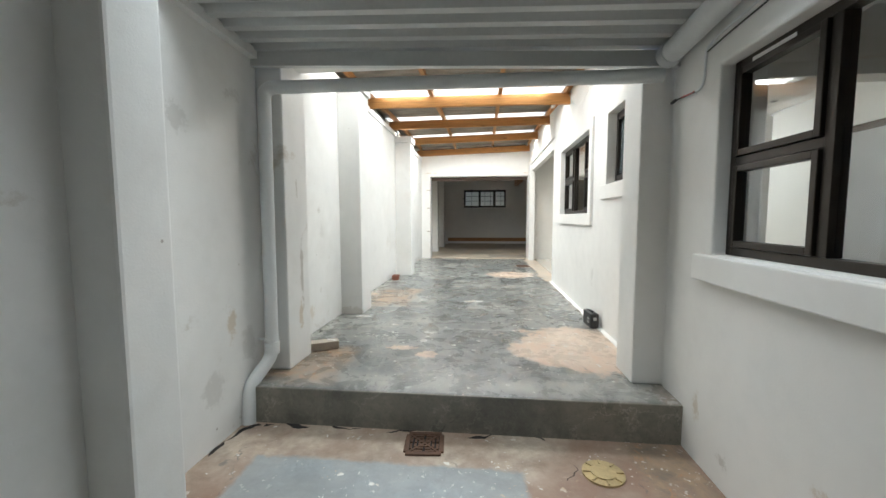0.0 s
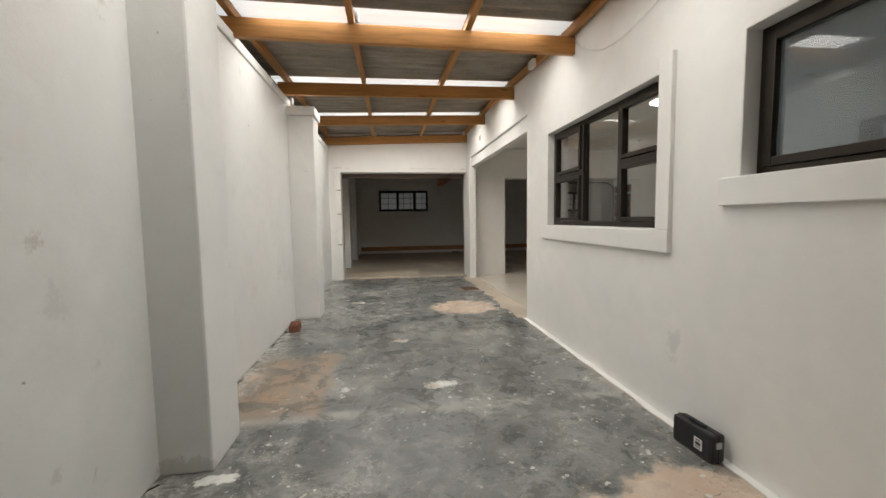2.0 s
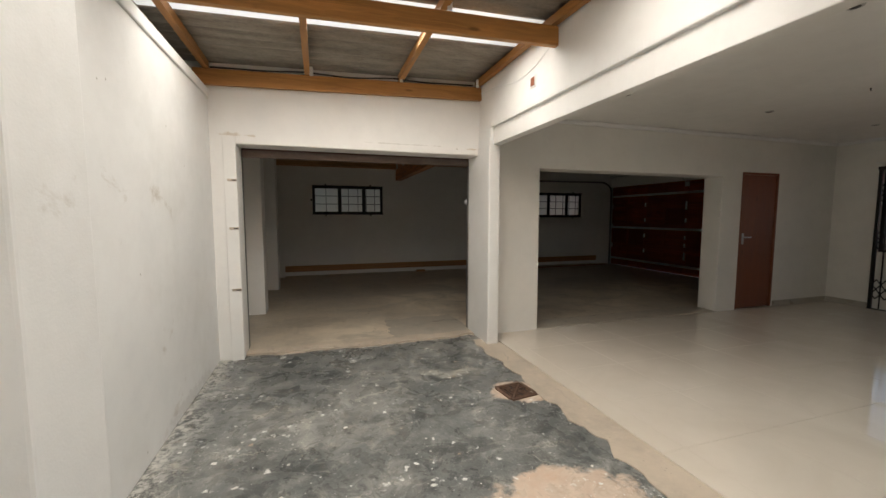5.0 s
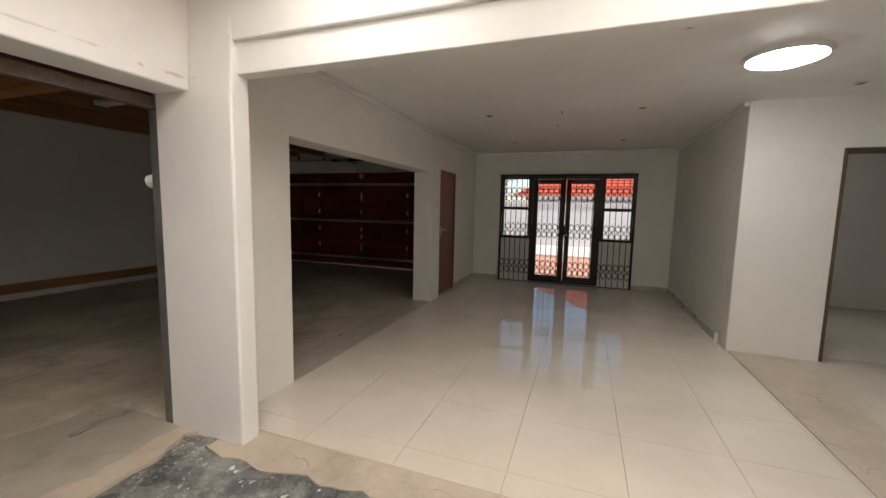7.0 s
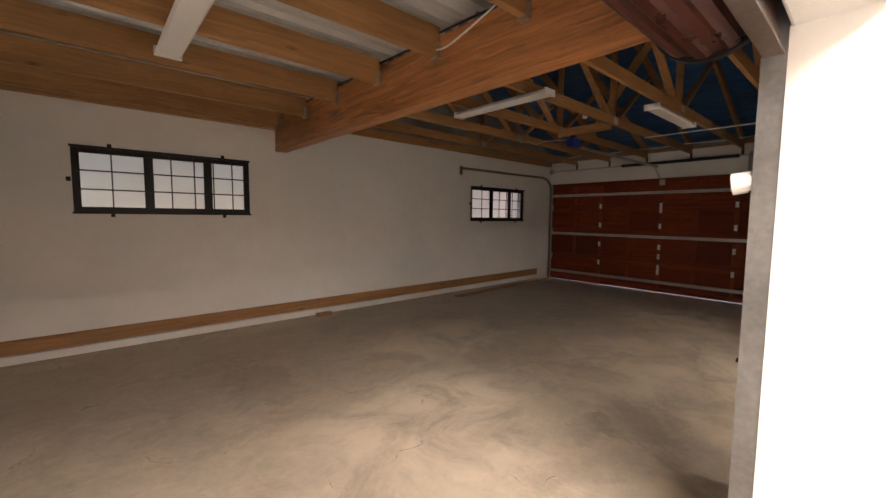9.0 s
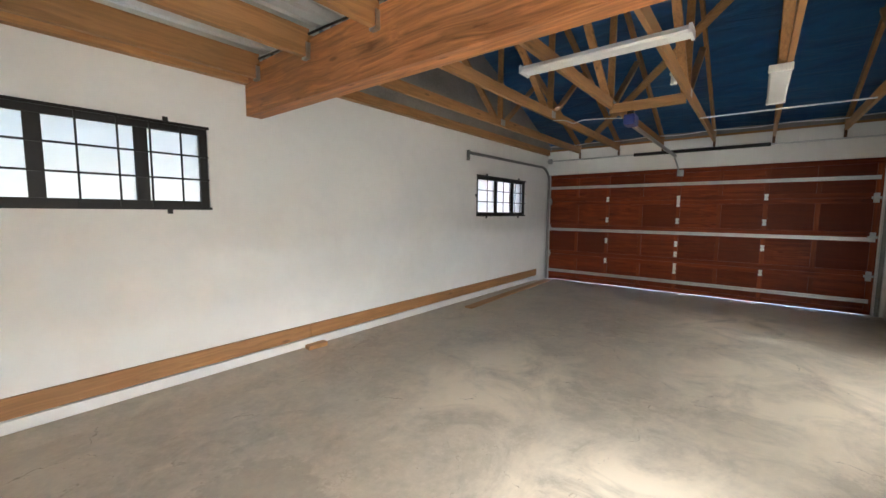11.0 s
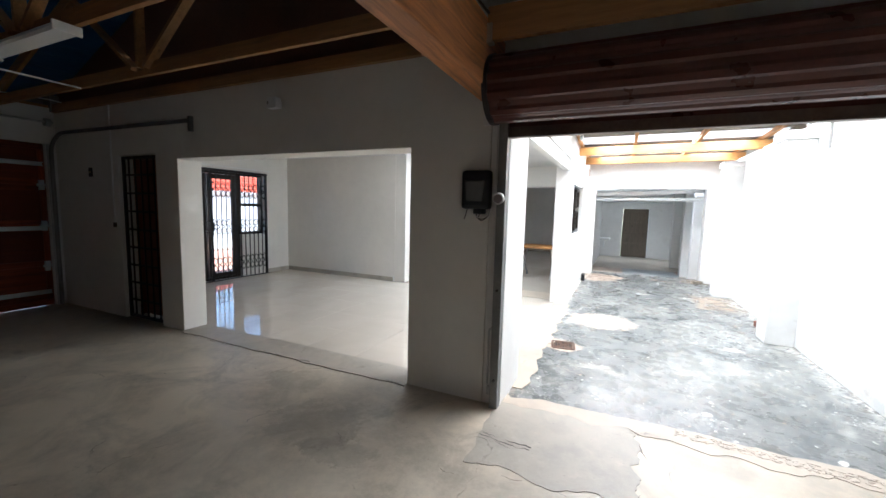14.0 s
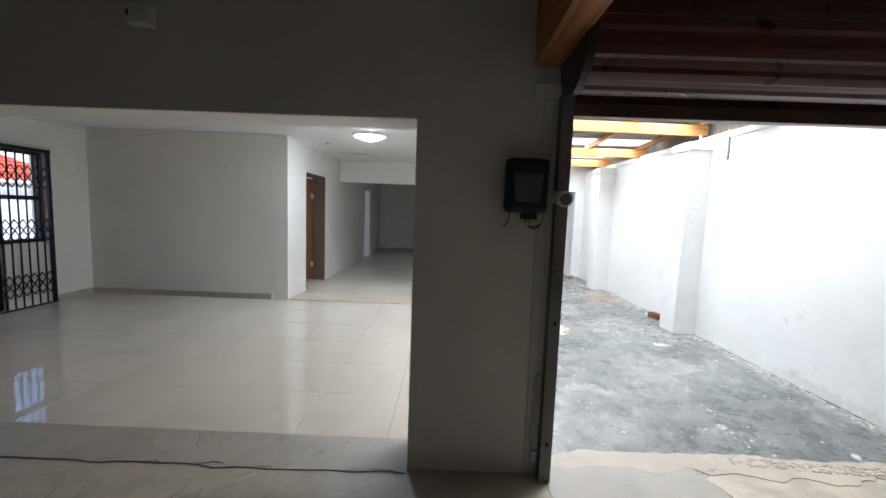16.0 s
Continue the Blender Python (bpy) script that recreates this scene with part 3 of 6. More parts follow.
def ragged(x0, x1, y0, y1, z0, z1, rough=(0, 0, 0, 0), seed=0.0, n=60):
    """A thin slab whose sides (west, east, south, north) wander by the given amounts."""
    bm = bmesh.new()

    def wob(s, side):
        p = Vector((s * 3.0, side * 7.3 + seed, 0.0))
        return noise.fractal(p, 1.0, 2.0, 5) * 1.4

    ring = []
    for i in range(n):
        f = i / n
        ring.append((x0 + (x1 - x0) * f, y0 + rough[2] * wob(x0 + (x1 - x0) * f, 2)))
    for i in range(n):
        f = i / n
        ring.append((x1 + rough[1] * wob(y0 + (y1 - y0) * f, 1), y0 + (y1 - y0) * f))
    for i in range(n):
        f = 1 - i / n
        ring.append((x0 + (x1 - x0) * f, y1 + rough[3] * wob(x0 + (x1 - x0) * f, 3)))
    for i in range(n):
        f = 1 - i / n
        ring.append((x0 + rough[0] * wob(y0 + (y1 - y0) * f, 0), y0 + (y1 - y0) * f))
    lo = [bm.verts.new((x, y, z0)) for x, y in ring]
    hi = [bm.verts.new((x, y, z1)) for x, y in ring]
    bm.faces.new(hi)
    for k in range(len(ring)):
        m = (k + 1) % len(ring)
        bm.faces.new((lo[k], lo[m], hi[m], hi[k]))
    return bm


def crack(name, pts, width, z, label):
    """A dark uneven flat strip along a floor line, for cracks and shaded wall-foot gaps."""
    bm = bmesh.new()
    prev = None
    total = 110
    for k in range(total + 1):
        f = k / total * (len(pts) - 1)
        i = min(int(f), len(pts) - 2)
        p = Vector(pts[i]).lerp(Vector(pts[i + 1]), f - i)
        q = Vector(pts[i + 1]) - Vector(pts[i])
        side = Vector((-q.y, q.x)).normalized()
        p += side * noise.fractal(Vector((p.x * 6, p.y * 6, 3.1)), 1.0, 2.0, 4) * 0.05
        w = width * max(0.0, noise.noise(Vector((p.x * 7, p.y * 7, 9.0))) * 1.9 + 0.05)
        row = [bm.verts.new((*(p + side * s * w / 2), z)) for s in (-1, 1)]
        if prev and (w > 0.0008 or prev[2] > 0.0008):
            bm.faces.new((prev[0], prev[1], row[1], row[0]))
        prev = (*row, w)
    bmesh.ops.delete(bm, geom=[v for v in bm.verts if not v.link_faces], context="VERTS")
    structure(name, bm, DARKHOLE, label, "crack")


structure("screed_strip", ragged(1.86, 2.125, 7.53, 10.95, -0.05, 0.008, (0.09, 0, 0, 0), 1.0), SCREED, "tan cement strip between concrete and tiles", "floor")
structure("threshold", ragged(-0.575, 1.95, 11.12, 11.30, -0.1, 0.024, (0, 0, 0.05, 0.07), 4.0), SCREED, "broken tan cement threshold of the garage", "floor")
structure("floor_repair", ragged(1.0, 1.96, 11.22, 12.08, -0.1, 0.0235, (0.10, 0.03, 0, 0.05), 8.0), GARAGE_PATCH, "grey cement repair patch in the garage floor", "floor")
structure("screed_opening", ragged(2.785, 5.83, 11.07, 11.41, -0.1, 0.027, (0, 0, 0, 0.02), 12.0), GARAGE_PATCH, "cracked cement threshold strip in the wall opening", "floor")
crack("crack_1", ((5.75, 11.43), (4.9, 11.425), (4.1, 11.40), (3.3, 11.42), (2.8, 11.41)), 0.009, 0.0285, "dark crack along the cement strip")
crack("crack_2", ((2.05, 12.25), (1.75, 12.16), (1.45, 12.10), (1.15, 12.14), (1.04, 12.05), (0.92, 11.75), (0.97, 11.4)), 0.006, 0.0243, "crack round the cement repair patch")
crack("crack_4", ((1.98, 11.82), (1.86, 11.84), (1.7, 11.86), (1.6, 11.85)), 0.006, 0.0243, "short crack in the cement repair")
# Next three: flat strips, the shadow in the wall-foot gap put into their colour.
crack("foot_gap_shade_1", ((-0.735, 3.78), (-0.738, 4.95)), 0.03, 0.0012, "flat dark strip for the shadowed gap at the boundary wall foot")
crack("foot_gap_shade_2", ((-0.793, 5.4), (-0.796, 7.9)), 0.022, 0.0012, "flat dark strip for the shadowed gap at the boundary wall foot")
crack("foot_gap_shade_3", ((-0.66, 2.4), (-0.69, 2.9), (-0.6, 3.11)), 0.04, -0.2385, "flat dark strip for the shadowed gap at the yard wall foot")
crack("crack_8", ((-0.55, 3.118), (0.3, 3.122), (1.2, 3.12)), 0.035, -0.2385, "dark joint at the foot of the step")
crack("crack_9", ((1.2, 3.06), (1.22, 2.92), (1.32, 2.86), (1.25, 2.7)), 0.006, -0.2385, "crack in the yard floor")
rub = random.Random(7)
bm = bmesh.new()
for k in range(260):
    f = rub.random()
    cx, cy = 0.74 - 1.28 * f, 11.15 + 0.085 * f + rub.uniform(-0.045, 0.05)
    r = rub.uniform(0.004, 0.017)
    ret = bmesh.ops.create_icosphere(bm, subdivisions=1, radius=r)
    for v in ret["verts"]:
        v.co = Vector((v.co.x * rub.uniform(0.7, 1.9), v.co.y * rub.uniform(0.6, 1.3), v.co.z * 0.4)) + Vector((cx, cy, 0.024))
structure("broken_cement", bm, SCREED, "crumbled cement edge of the threshold", "rubble")["kind"] = "stuff"
crack("crack_10", ((1.98, 11.784), (1.92, 11.79), (1.85, 11.815), (1.75, 11.82), (1.62, 11.808)), 0.012, 0.0245, "dark wavy scuff on the garage floor")
crack("crack_11", ((1.95, 11.75), (1.90, 11.748), (1.826, 11.772), (1.72, 11.775), (1.617, 11.762)), 0.010, 0.0245, "dark wavy scuff on the garage floor")
chips = random.Random(23)
verts, faces = [], []
for k in range(760):
    if k < 90:
        cx, cy = chips.gauss(-0.02, 0.22), chips.gauss(8.6, 0.3)
    elif k < 150:
        cx, cy = chips.gauss(-0.1, 0.09), chips.gauss(4.27, 0.07)
    elif k < 260:
        cx, cy = chips.gauss(1.62, 0.2), chips.uniform(4.6, 7.6)
    else:
        cx, cy = chips.uniform(-0.72, 1.86), chips.uniform(3.3, 10.9)
    if not (-0.5 < cx < 1.85 and 3.3 < cy < 10.95):
        continue
    r = 0.003 + 0.013 * chips.random() ** 3
    turn, sides = chips.uniform(0, 6.3), chips.randint(5, 8)
    ring = []
    for i in range(sides):
        a = turn + 6.283 * i / sides
        q = r * chips.uniform(0.5, 1.3)
        ring.append((cx + math.cos(a) * q * 1.3, cy + math.sin(a) * q))
    b = len(verts)
    verts += [(x, y, 0.0012) for x, y in ring] + [(x, y, -0.002) for x, y in ring]
    faces.append(tuple(range(b, b + sides)))
    faces += [(b + i, b + sides + i, b + sides + (i + 1) % sides, b + (i + 1) % sides) for i in range(sides)]
me = bpy.data.meshes.new("paint_chips")
me.from_pydata(verts, [], faces)
me.materials.append(simple("dried_white_paint", (0.66, 0.65, 0.61), 0.6, 0, 0.2, 2, 60, 0.2))
tagged(new("paint_chips", me), "dried white paint flecks on the concrete", "paint", "", "stuff")
structure("screed_passage", box(2.2, 5.15, 6.78, 7.30, -0.1, 0.022), SCREED, "grey bare screed strip where a wall stood", "floor")

# ---------------------------------------------------------------- courtyard walls
structure("wall_east", slab("x", 1.975, 2.20, 3.40, 7.527, 0, 3.2, ((5.24, 6.92, 1.125, 2.045), (4.115, 4.695, 1.385, 2.04))), WHITE, "white plastered house wall with two windows", "wall", 0.01)
structure("wall_east_pier", slab("x", 1.975, 2.10, 7.527, 11.08, 0, 3.2, ((7.527, 10.785, 0, 2.40),)), WHITE, "white plastered wall over the wide opening", "wall", 0.01)
structure("lintel", slab("x", 2.003, 2.095, 7.527, 10.785, 2.226, 2.403), WHITE, "white plastered concrete lintel over the wide opening", "beam", 0.006)
bm = bmesh.new()
ends = [[bm.verts.new((x, y, z)) for x, z in ((1.953, 0), (1.953, 2.10), (1.9745, 2.55), (2.088, 2.55), (2.088, 0))] for y in (10.745, 11.079)]
bm.faces.new(ends[0]), bm.faces.new(ends[1])
for i in range(5):
    bm.faces.new((ends[0][i], ends[0][(i + 1) % 5], ends[1][(i + 1) % 5], ends[1][i]))
structure("pier", bm, WHITE, "white plastered corner pier with rounded arrises", "pier", 0.014)
structure("pier_jamb", box(1.9535, 2.087, 11.04, 11.351, 0, 2.149), WHITE, "white plastered jamb of the garage opening", "pier")
structure("wall_west", slab("x", -1.05, -0.80, 3.40, 11.35, 0, 2.64), WHITE_OLD, "patchy white plastered boundary wall", "wall", 0.012)
structure("wall_west_lining", slab("x", -0.81, -0.75, 3.74, 5.02, 0, 2.555), WHITE_OLD, "thicker patchy plastered length of the boundary wall", "wall", 0.01)
structure("coping", box(-1.06, -0.782, 3.75, 11.07, 2.56, 2.645, 0.012), WHITE_OLD, "white plastered coping band on the boundary wall", "trim")
structure("wall_north", slab("y", 11.08, 11.35, -1.05, 2.10, 0, 3.2, ((-0.575, 1.955, 0, 2.15),)), WHITE, "white plastered wall with the garage opening", "wall", 0.012)
structure("wall_south", slab("y", 3.42, 3.70, -1.05, 2.2, 2.14, 3.1), WHITE, "white plastered wall over the yard opening", "wall", 0.012)
structure("pier_west", box(-0.81, -0.53, 3.41, 3.75, 0, 2.15, 0.012), WHITE_OLD, "flaking white plastered pier beside the step", "pier")
structure("pier_east", box(1.79, 1.985, 3.41, 3.71, 0, 2.15, 0.012), WHITE, "white plastered pier beside the step", "pier")
for py in (5.01, 7.976):
    p = thing("pillar", "white plastered boundary wall pillar with a flat cap", "pillar", "boundary pillars", "structure")
    part("shaft", box(-0.81, -0.51, py, py + 0.345, 0, 2.45, 0.012), WHITE_OLD, p)
    part("cap", box(-0.82, -0.485, py - 0.03, py + 0.375, 2.45, 2.555, 0.014), WHITE_OLD, p)

# ---------------------------------------------------------------- yard walls
structure("wall_yard_west", slab("x", -0.95, -0.70, -4.2, 3.40, -0.45, 2.75), WHITE_OLD, "stained white plastered yard wall", "wall", 0.01)
structure("buttress", box(-0.71, -0.50, 2.13, 2.385, -0.3, 2.75, 0.015), WHITE_OLD, "white plastered buttress on the yard wall", "pier")
structure("wall_yard_east", slab("x", 1.975, 2.20, -4.2, 3.40, -0.45, 3.1, ((1.2, 2.93, 0.89, 1.82),)), WHITE, "white plastered yard wall with a wide window", "wall", 0.01)
structure("wall_yard_south", slab("y", -4.45, -4.18, -0.95, 2.2, -0.45, 2.8, ((0.14, 1.13, -0.30, 1.75),)), WHITE_OLD, "white plastered end wall of the yard", "wall")
structure("step", box(-0.71, 1.98, 3.13, 3.16, -0.30, -0.003, 0.008), STEP, "dark stained concrete step across the yard", "step")

# ---------------------------------------------------------------- house walls
structure("wall_partition", slab("y", 11.07, 11.355, 2.10, 8.6, 0, 2.74, ((2.785, 5.83, 0, 2.035), (6.24, 7.03, 0, 2.11))), CREAM, "cream plastered wall with a wide opening and a door", "wall", 0.008)
structure("wall_house_east", slab("x", 8.347, 8.60, 4.0, 11.07, -0.4, 3.0, ((7.965, 10.50, 0.90, 2.165), (8.55, 9.90, 0.01, 0.90), (5.5, 6.95, 0.90, 2.10))), CREAM, "cream plastered outer wall with the patio doors", "wall", 0.006)
structure("wall_house_south", slab("y", 7.08, 7.325, 5.39, 8.36, 0, 2.7), CREAM, "plain cream plastered room wall", "wall", 0.008)
structure("wall_passage", slab("x", 5.15, 5.39, -1.4, 7.325, 0, 2.7, ((5.45, 6.525, 0, 2.15), (0.8, 1.6, 0, 2.1))), CREAM, "cream plastered passage wall with a doorway", "wall", 0.008)
structure("wall_house_back", slab("y", -1.35, -1.1, 2.2, 8.5, -0.1, 2.7), CREAM, "cream plastered back wall of the house", "wall")
structure("wall_bedroom", slab("y", 3.9, 4.1, 5.39, 8.4, 0, 2.7), CREAM, "plain cream plastered bedroom wall", "wall")
structure("drop_beam", slab("y", 4.15, 4.35, 2.2, 5.15, 2.14, 2.7), CREAM, "cream plastered downstand beam across the passage", "beam", 0.006)
structure("ceiling_house", box(2.095, 8.5, -1.3, 11.09, 2.64, 2.74), CEIL, "smooth white painted ceiling", "ceiling")
structure("roof_house", box(2.2, 9.3, -4.3, 11.2, 3.1, 3.2), FIBRE, "grey house roof slab", "roof")

# ---------------------------------------------------------------- garage walls
structure("wall_garage_west", slab("x", -1.1, -0.86, 11.35, 16.75, 0, 2.74), WHITE, "white plastered garage side wall", "wall")
for py in (12.93, 14.91):
    structure("pilaster", box(-0.87, -0.60, py, py + 0.34, 0.01, 2.72, 0.01), WHITE, "white plastered pilaster on the garage wall", "pier")
structure("wall_garage_north", slab("y", 16.505, 16.75, -1.1, 8.8, 0, 2.72, ((0.04, 1.69, 1.495, 2.165), (5.76, 7.50, 1.425, 2.10))), WHITE, "white plastered garage wall with two barred windows", "wall", 0.008)
structure("wall_garage_east", slab("x", 8.54, 8.79, 11.355, 16.505, 0, 2.80, ((11.47, 16.50, 0, 2.30),)), WHITE, "white plastered wall over the garage door", "wall", 0.008)

# ---------------------------------------------------------------- courtyard roof
for i, (ry, zl, zr) in enumerate(RAFTERS):
    bm = bmesh.new()
    bar(bm, (-0.90, ry, zl + 0.072), (1.976, ry, zr + 0.072), 0.052, 0.145, bevel=0.004)
    tagged(part("roof_rafter", bm, PINE), "varnished pine rafter spanning the courtyard", "rafter", "courtyard rafters")
for px in (-0.79, 0.10, 1.04, 1.93):
    bm = bmesh.new()
    for (ya, la, ra), (yb, lb, rb) in zip(((3.70, 2.62, 2.6), *RAFTERS), RAFTERS):
        f = (px + 0.8) / 2.775
        za, zb = la + (ra - la) * f + 0.145, lb + (rb - lb) * f + 0.145
        bar(bm, (px, ya, za + 0.034), (px, yb, zb + 0.034), 0.05, 0.068)
    tagged(part("roof_purlin", bm, PINE_Y), "varnished pine purlin under the roof sheets", "purlin", "courtyard purlins")


def corrugated(x0, x1, y0, y1, zf, pitch=0.146, amp=0.02, cols=6, thick=0.007):
    """A sheet with waves along x, its underside on zf."""
    bm = bmesh.new()
    rows = max(8, int((y1 - y0) / pitch * 8))
    grid = []
    for i in range(rows + 1):
        y = y0 + (y1 - y0) * i / rows
        wave = amp * math.sin(2 * math.pi * y / pitch)
        grid.append([bm.verts.new((x0 + (x1 - x0) * j / cols, y, zf(x0 + (x1 - x0) * j / cols, y) + amp + wave)) for j in range(cols + 1)])
    for a, b in zip(grid, grid[1:]):
        for j in range(cols):
            bm.faces.new((a[j], a[j + 1], b[j + 1], b[j]))
    geom = bmesh.ops.extrude_face_region(bm, geom=bm.faces[:])["geom"]
    bmesh.ops.translate(bm, verts=[g for g in geom if isinstance(g, bmesh.types.BMVert)], vec=(0, 0, thick))
    return bm


def sheet_z(x, y):
    return roof_z(x, y) + 0.213


roof = thing("courtyard_roof", "corrugated roof of weathered grey sheets with milky strips", "roof", kind="structure")
edge = 3.45
for sy in STRIPS:
    part("roof_sheet", corrugated(-1.15, 2.0, edge - 0.05, sy - 0.30, lambda x, y: sheet_z(x, y)), FIBRE, roof, smooth=True)
    part("skylight_sheet", corrugated(-1.15, 2.0, sy - 0.34, sy + 0.34, lambda x, y: sheet_z(x, y) + 0.012), MILKY, roof, "translucent milky skylight sheet", smooth=True)
    edge = sy + 0.30
part("roof_sheet", corrugated(-1.15, 2.0, edge - 0.05, 11.2, lambda x, y: sheet_z(x, y)), FIBRE, roof, smooth=True)

bm = bmesh.new()
for (ya, la, ra), (yb, lb, rb) in zip(((3.45, 2.62, 2.6), *RAFTERS), RAFTERS):
    bar(bm, (-1.0, ya, la + 0.115), (-1.0, yb, lb + 0.115), 0.03, 0.21)
structure("eaves_board", bm, FIBRE, "weathered grey board closing the courtyard eaves", "board")

# ---------------------------------------------------------------- yard roof
def ribbed(x0, x1, y0, y1, zl, zr, pitch=0.15, h=0.042):
    """Box-rib roof sheet with ribs along x."""
    bm = bmesh.new()
    prof, y = [], y0
    while y < y1 - pitch * 0.5:
        prof += [(y, h), (y + pitch * 0.42, h), (y + pitch * 0.52, 0), (y + pitch * 0.88, 0), (y + pitch * 0.98, h)]
        y += pitch
    prof.append((y1, h))
    ra = [(bm.verts.new((x0, yy, zl + zz)), bm.verts.new((x1, yy, zr + zz))) for yy, zz in prof]
    for (a, b), (c, d) in zip(ra, ra[1:]):
        bm.faces.new((a, b, d, c))
    geom = bmesh.ops.extrude_face_region(bm, geom=bm.faces[:])["geom"]
    bmesh.ops.translate(bm, verts=[g for g in geom if isinstance(g, bmesh.types.BMVert)], vec=(0, 0, 0.004))
    return bm


yroof = thing("yard_roof", "grey painted box-rib steel roof over the yard", "roof", kind="structure")
part("roof_sheet", ribbed(-0.72, 2.0, 2.63, 3.38, 2.165, 2.07), SHEETW, yroof)
part("edge_beam", bar(bmesh.new(), (-0.70, 3.36, 2.118), (1.98, 3.36, 2.008), 0.045, 0.09), SHEETW, yroof)
part("side_trim", bar(bmesh.new(), (-0.675, 2.6, 2.16), (-0.675, 3.38, 2.145), 0.05, 0.06), OFFWHITE, yroof)
# Unseen upper sheets: the front one keeps sun out, the milky one is added.
for ya, yb, mt, nm in ((-4.3, -2.9, SHEETW, "roof_sheet"), (-2.9, -2.3, MILKY, "skylight_sheet"), (-2.3, -0.7, SHEETW, "roof_sheet"), (-0.7, -0.1, SHEETW, "roof_sheet"), (-0.1, 2.58, SHEETW, "roof_sheet")):
    part(nm, ribbed(-0.95, 2.2, ya, yb, 2.6, 2.56), mt, yroof)

# Added sheet across the roof step, stops sun streaks on the sill.
part("fascia", bar(bmesh.new(), (-0.72, 2.625, 2.40), (1.98, 2.625, 2.31), 0.008, 0.43), MILKY, yroof, "added milky upstand sheet keeping direct sun out of the yard")
dp = thing("downpipe", "white plastic rainwater pipe crossing the yard opening", "pipe")
tube(round_path([(1.86, 3.30, 1.90), (-0.59, 3.30, 1.917), (-0.60, 3.30, 0.14), (-0.665, 3.14, 0.0), (-0.665, 3.11, -0.24)], 0.07, 6), 0.042, "pipe", PVC, dp)
bm = rod(bmesh.new(), (-0.60, 3.30, 0.245), (-0.60, 3.30, 0.263), 0.0455, 20)
B(bm, -0.69, -0.64, 3.292, 3.308, 0.246, 0.262, 0.002)
part("bracket", bm, PVC, dp)
part("socket", rod(bmesh.new(), (-0.60, 3.30, 0.16), (-0.60, 3.30, 0.24), 0.049, 20), PVC, dp, smooth=False)
gt = thing("gutter_pipe", "large white plastic gutter pipe along the wall", "pipe")
tube(round_path([(1.90, 3.32, 2.02), (1.90, 2.2, 2.10), (1.90, 0.4, 2.2)], 0.05), 0.062, "pipe", PVC, gt, n=6)
part("collar", rod(bmesh.new(), (1.90, 3.335, 2.02), (1.90, 3.27, 2.025), 0.07, 24), PVC, gt)
REDWIRE = simple("red_wire", (0.45, 0.06, 0.04), 0.5, 0, 0.2)
w = thing("loose_cables", "loose black cables clipped under the gutter", "cable")
tube(round_path([(1.965, 0.5, 2.08), (1.965, 2.95, 1.965), (1.965, 3.05, 1.94), (1.965, 3.06, 1.78), (1.965, 3.09, 1.755), (1.965, 3.127, 1.752)], 0.03), 0.006, "conduit", PVC, w)
tube(round_path([(1.965, 0.5, 2.05), (1.965, 2.9, 1.935), (1.962, 3.03, 1.92)], 0.03), 0.004, "cable", BLACKP, w)
tube([(1.965 + 0.002 * math.sin(k * 2.0), 3.12 + 0.02 * k, 1.752 + 0.0018 * k + 0.003 * math.sin(k * 2.6)) for k in range(13)], 0.004, "cable", BLACKP, w)
tube([(1.962, 3.15 + 0.02 * k, 1.756 + 0.0016 * k + 0.004 * math.sin(k * 2.6 + 1.5)) for k in range(8)], 0.003, "cable", REDWIRE, w)
part("cable_end", rod(bmesh.new(), (1.965, 3.36, 1.773), (1.962, 3.40, 1.768), 0.009, 10), BLACKP, w)
tube(round_path([(1.93, 3.36, 2.0), (1.955, 3.37, 1.90), (1.962, 3.35, 1.86), (1.96, 3.37, 1.845)], 0.02), 0.004, "cable", OFFWHITE, w)

# ---------------------------------------------------------------- step, drains, manhole
def drain(x, y, z, size, turn, label):
    d = thing("floor_drain", label, "drain", "floor drains", at=(x, y, z, 0, 0, turn))
    h = size / 2
    # Flat sheet on the floor; the sump's darkness is only its colour.
    part("sump_shade", box(-h * 0.86, h * 0.86, -h * 0.86, h * 0.86, 0.0005, 0.002), DARKHOLE, d)
    bm = bmesh.new()
    for s in (-1, 1):
        B(bm, -h, h, s * h - 0.014, s * h + 0.014, 0, 0.012, 0.003)
        B(bm, s * h - 0.014, s * h + 0.014, -h + 0.014, h - 0.014, 0, 0.012, 0.003)
    part("rim", bm, IRON, d)
    bm = bmesh.new()
    for a in range(4):
        c, s = math.cos(a * math.pi / 2 + math.pi / 4), math.sin(a * math.pi / 2 + math.pi / 4)
        bar(bm, (0, 0, 0.006), (c * h * 1.32, s * h * 1.32, 0.006), 0.012, 0.008)
    for q in range(4):
        m = Matrix.Rotation(q * math.pi / 2, 4, "Z")
        for k in (0.28, 0.52, 0.76):
            p0, p1 = m @ Vector((-h * k + 0.006, -h * k, 0.006)), m @ Vector((h * k - 0.006, -h * k, 0.006))
            bar(bm, p0 + (p1 - p0) * 0.08, p0 + (p1 - p0) * 0.44, 0.013, 0.008)
            bar(bm, p0 + (p1 - p0) * 0.56, p0 + (p1 - p0) * 0.92, 0.013, 0.008)
    part("grate", bm, IRON, d)
    return d


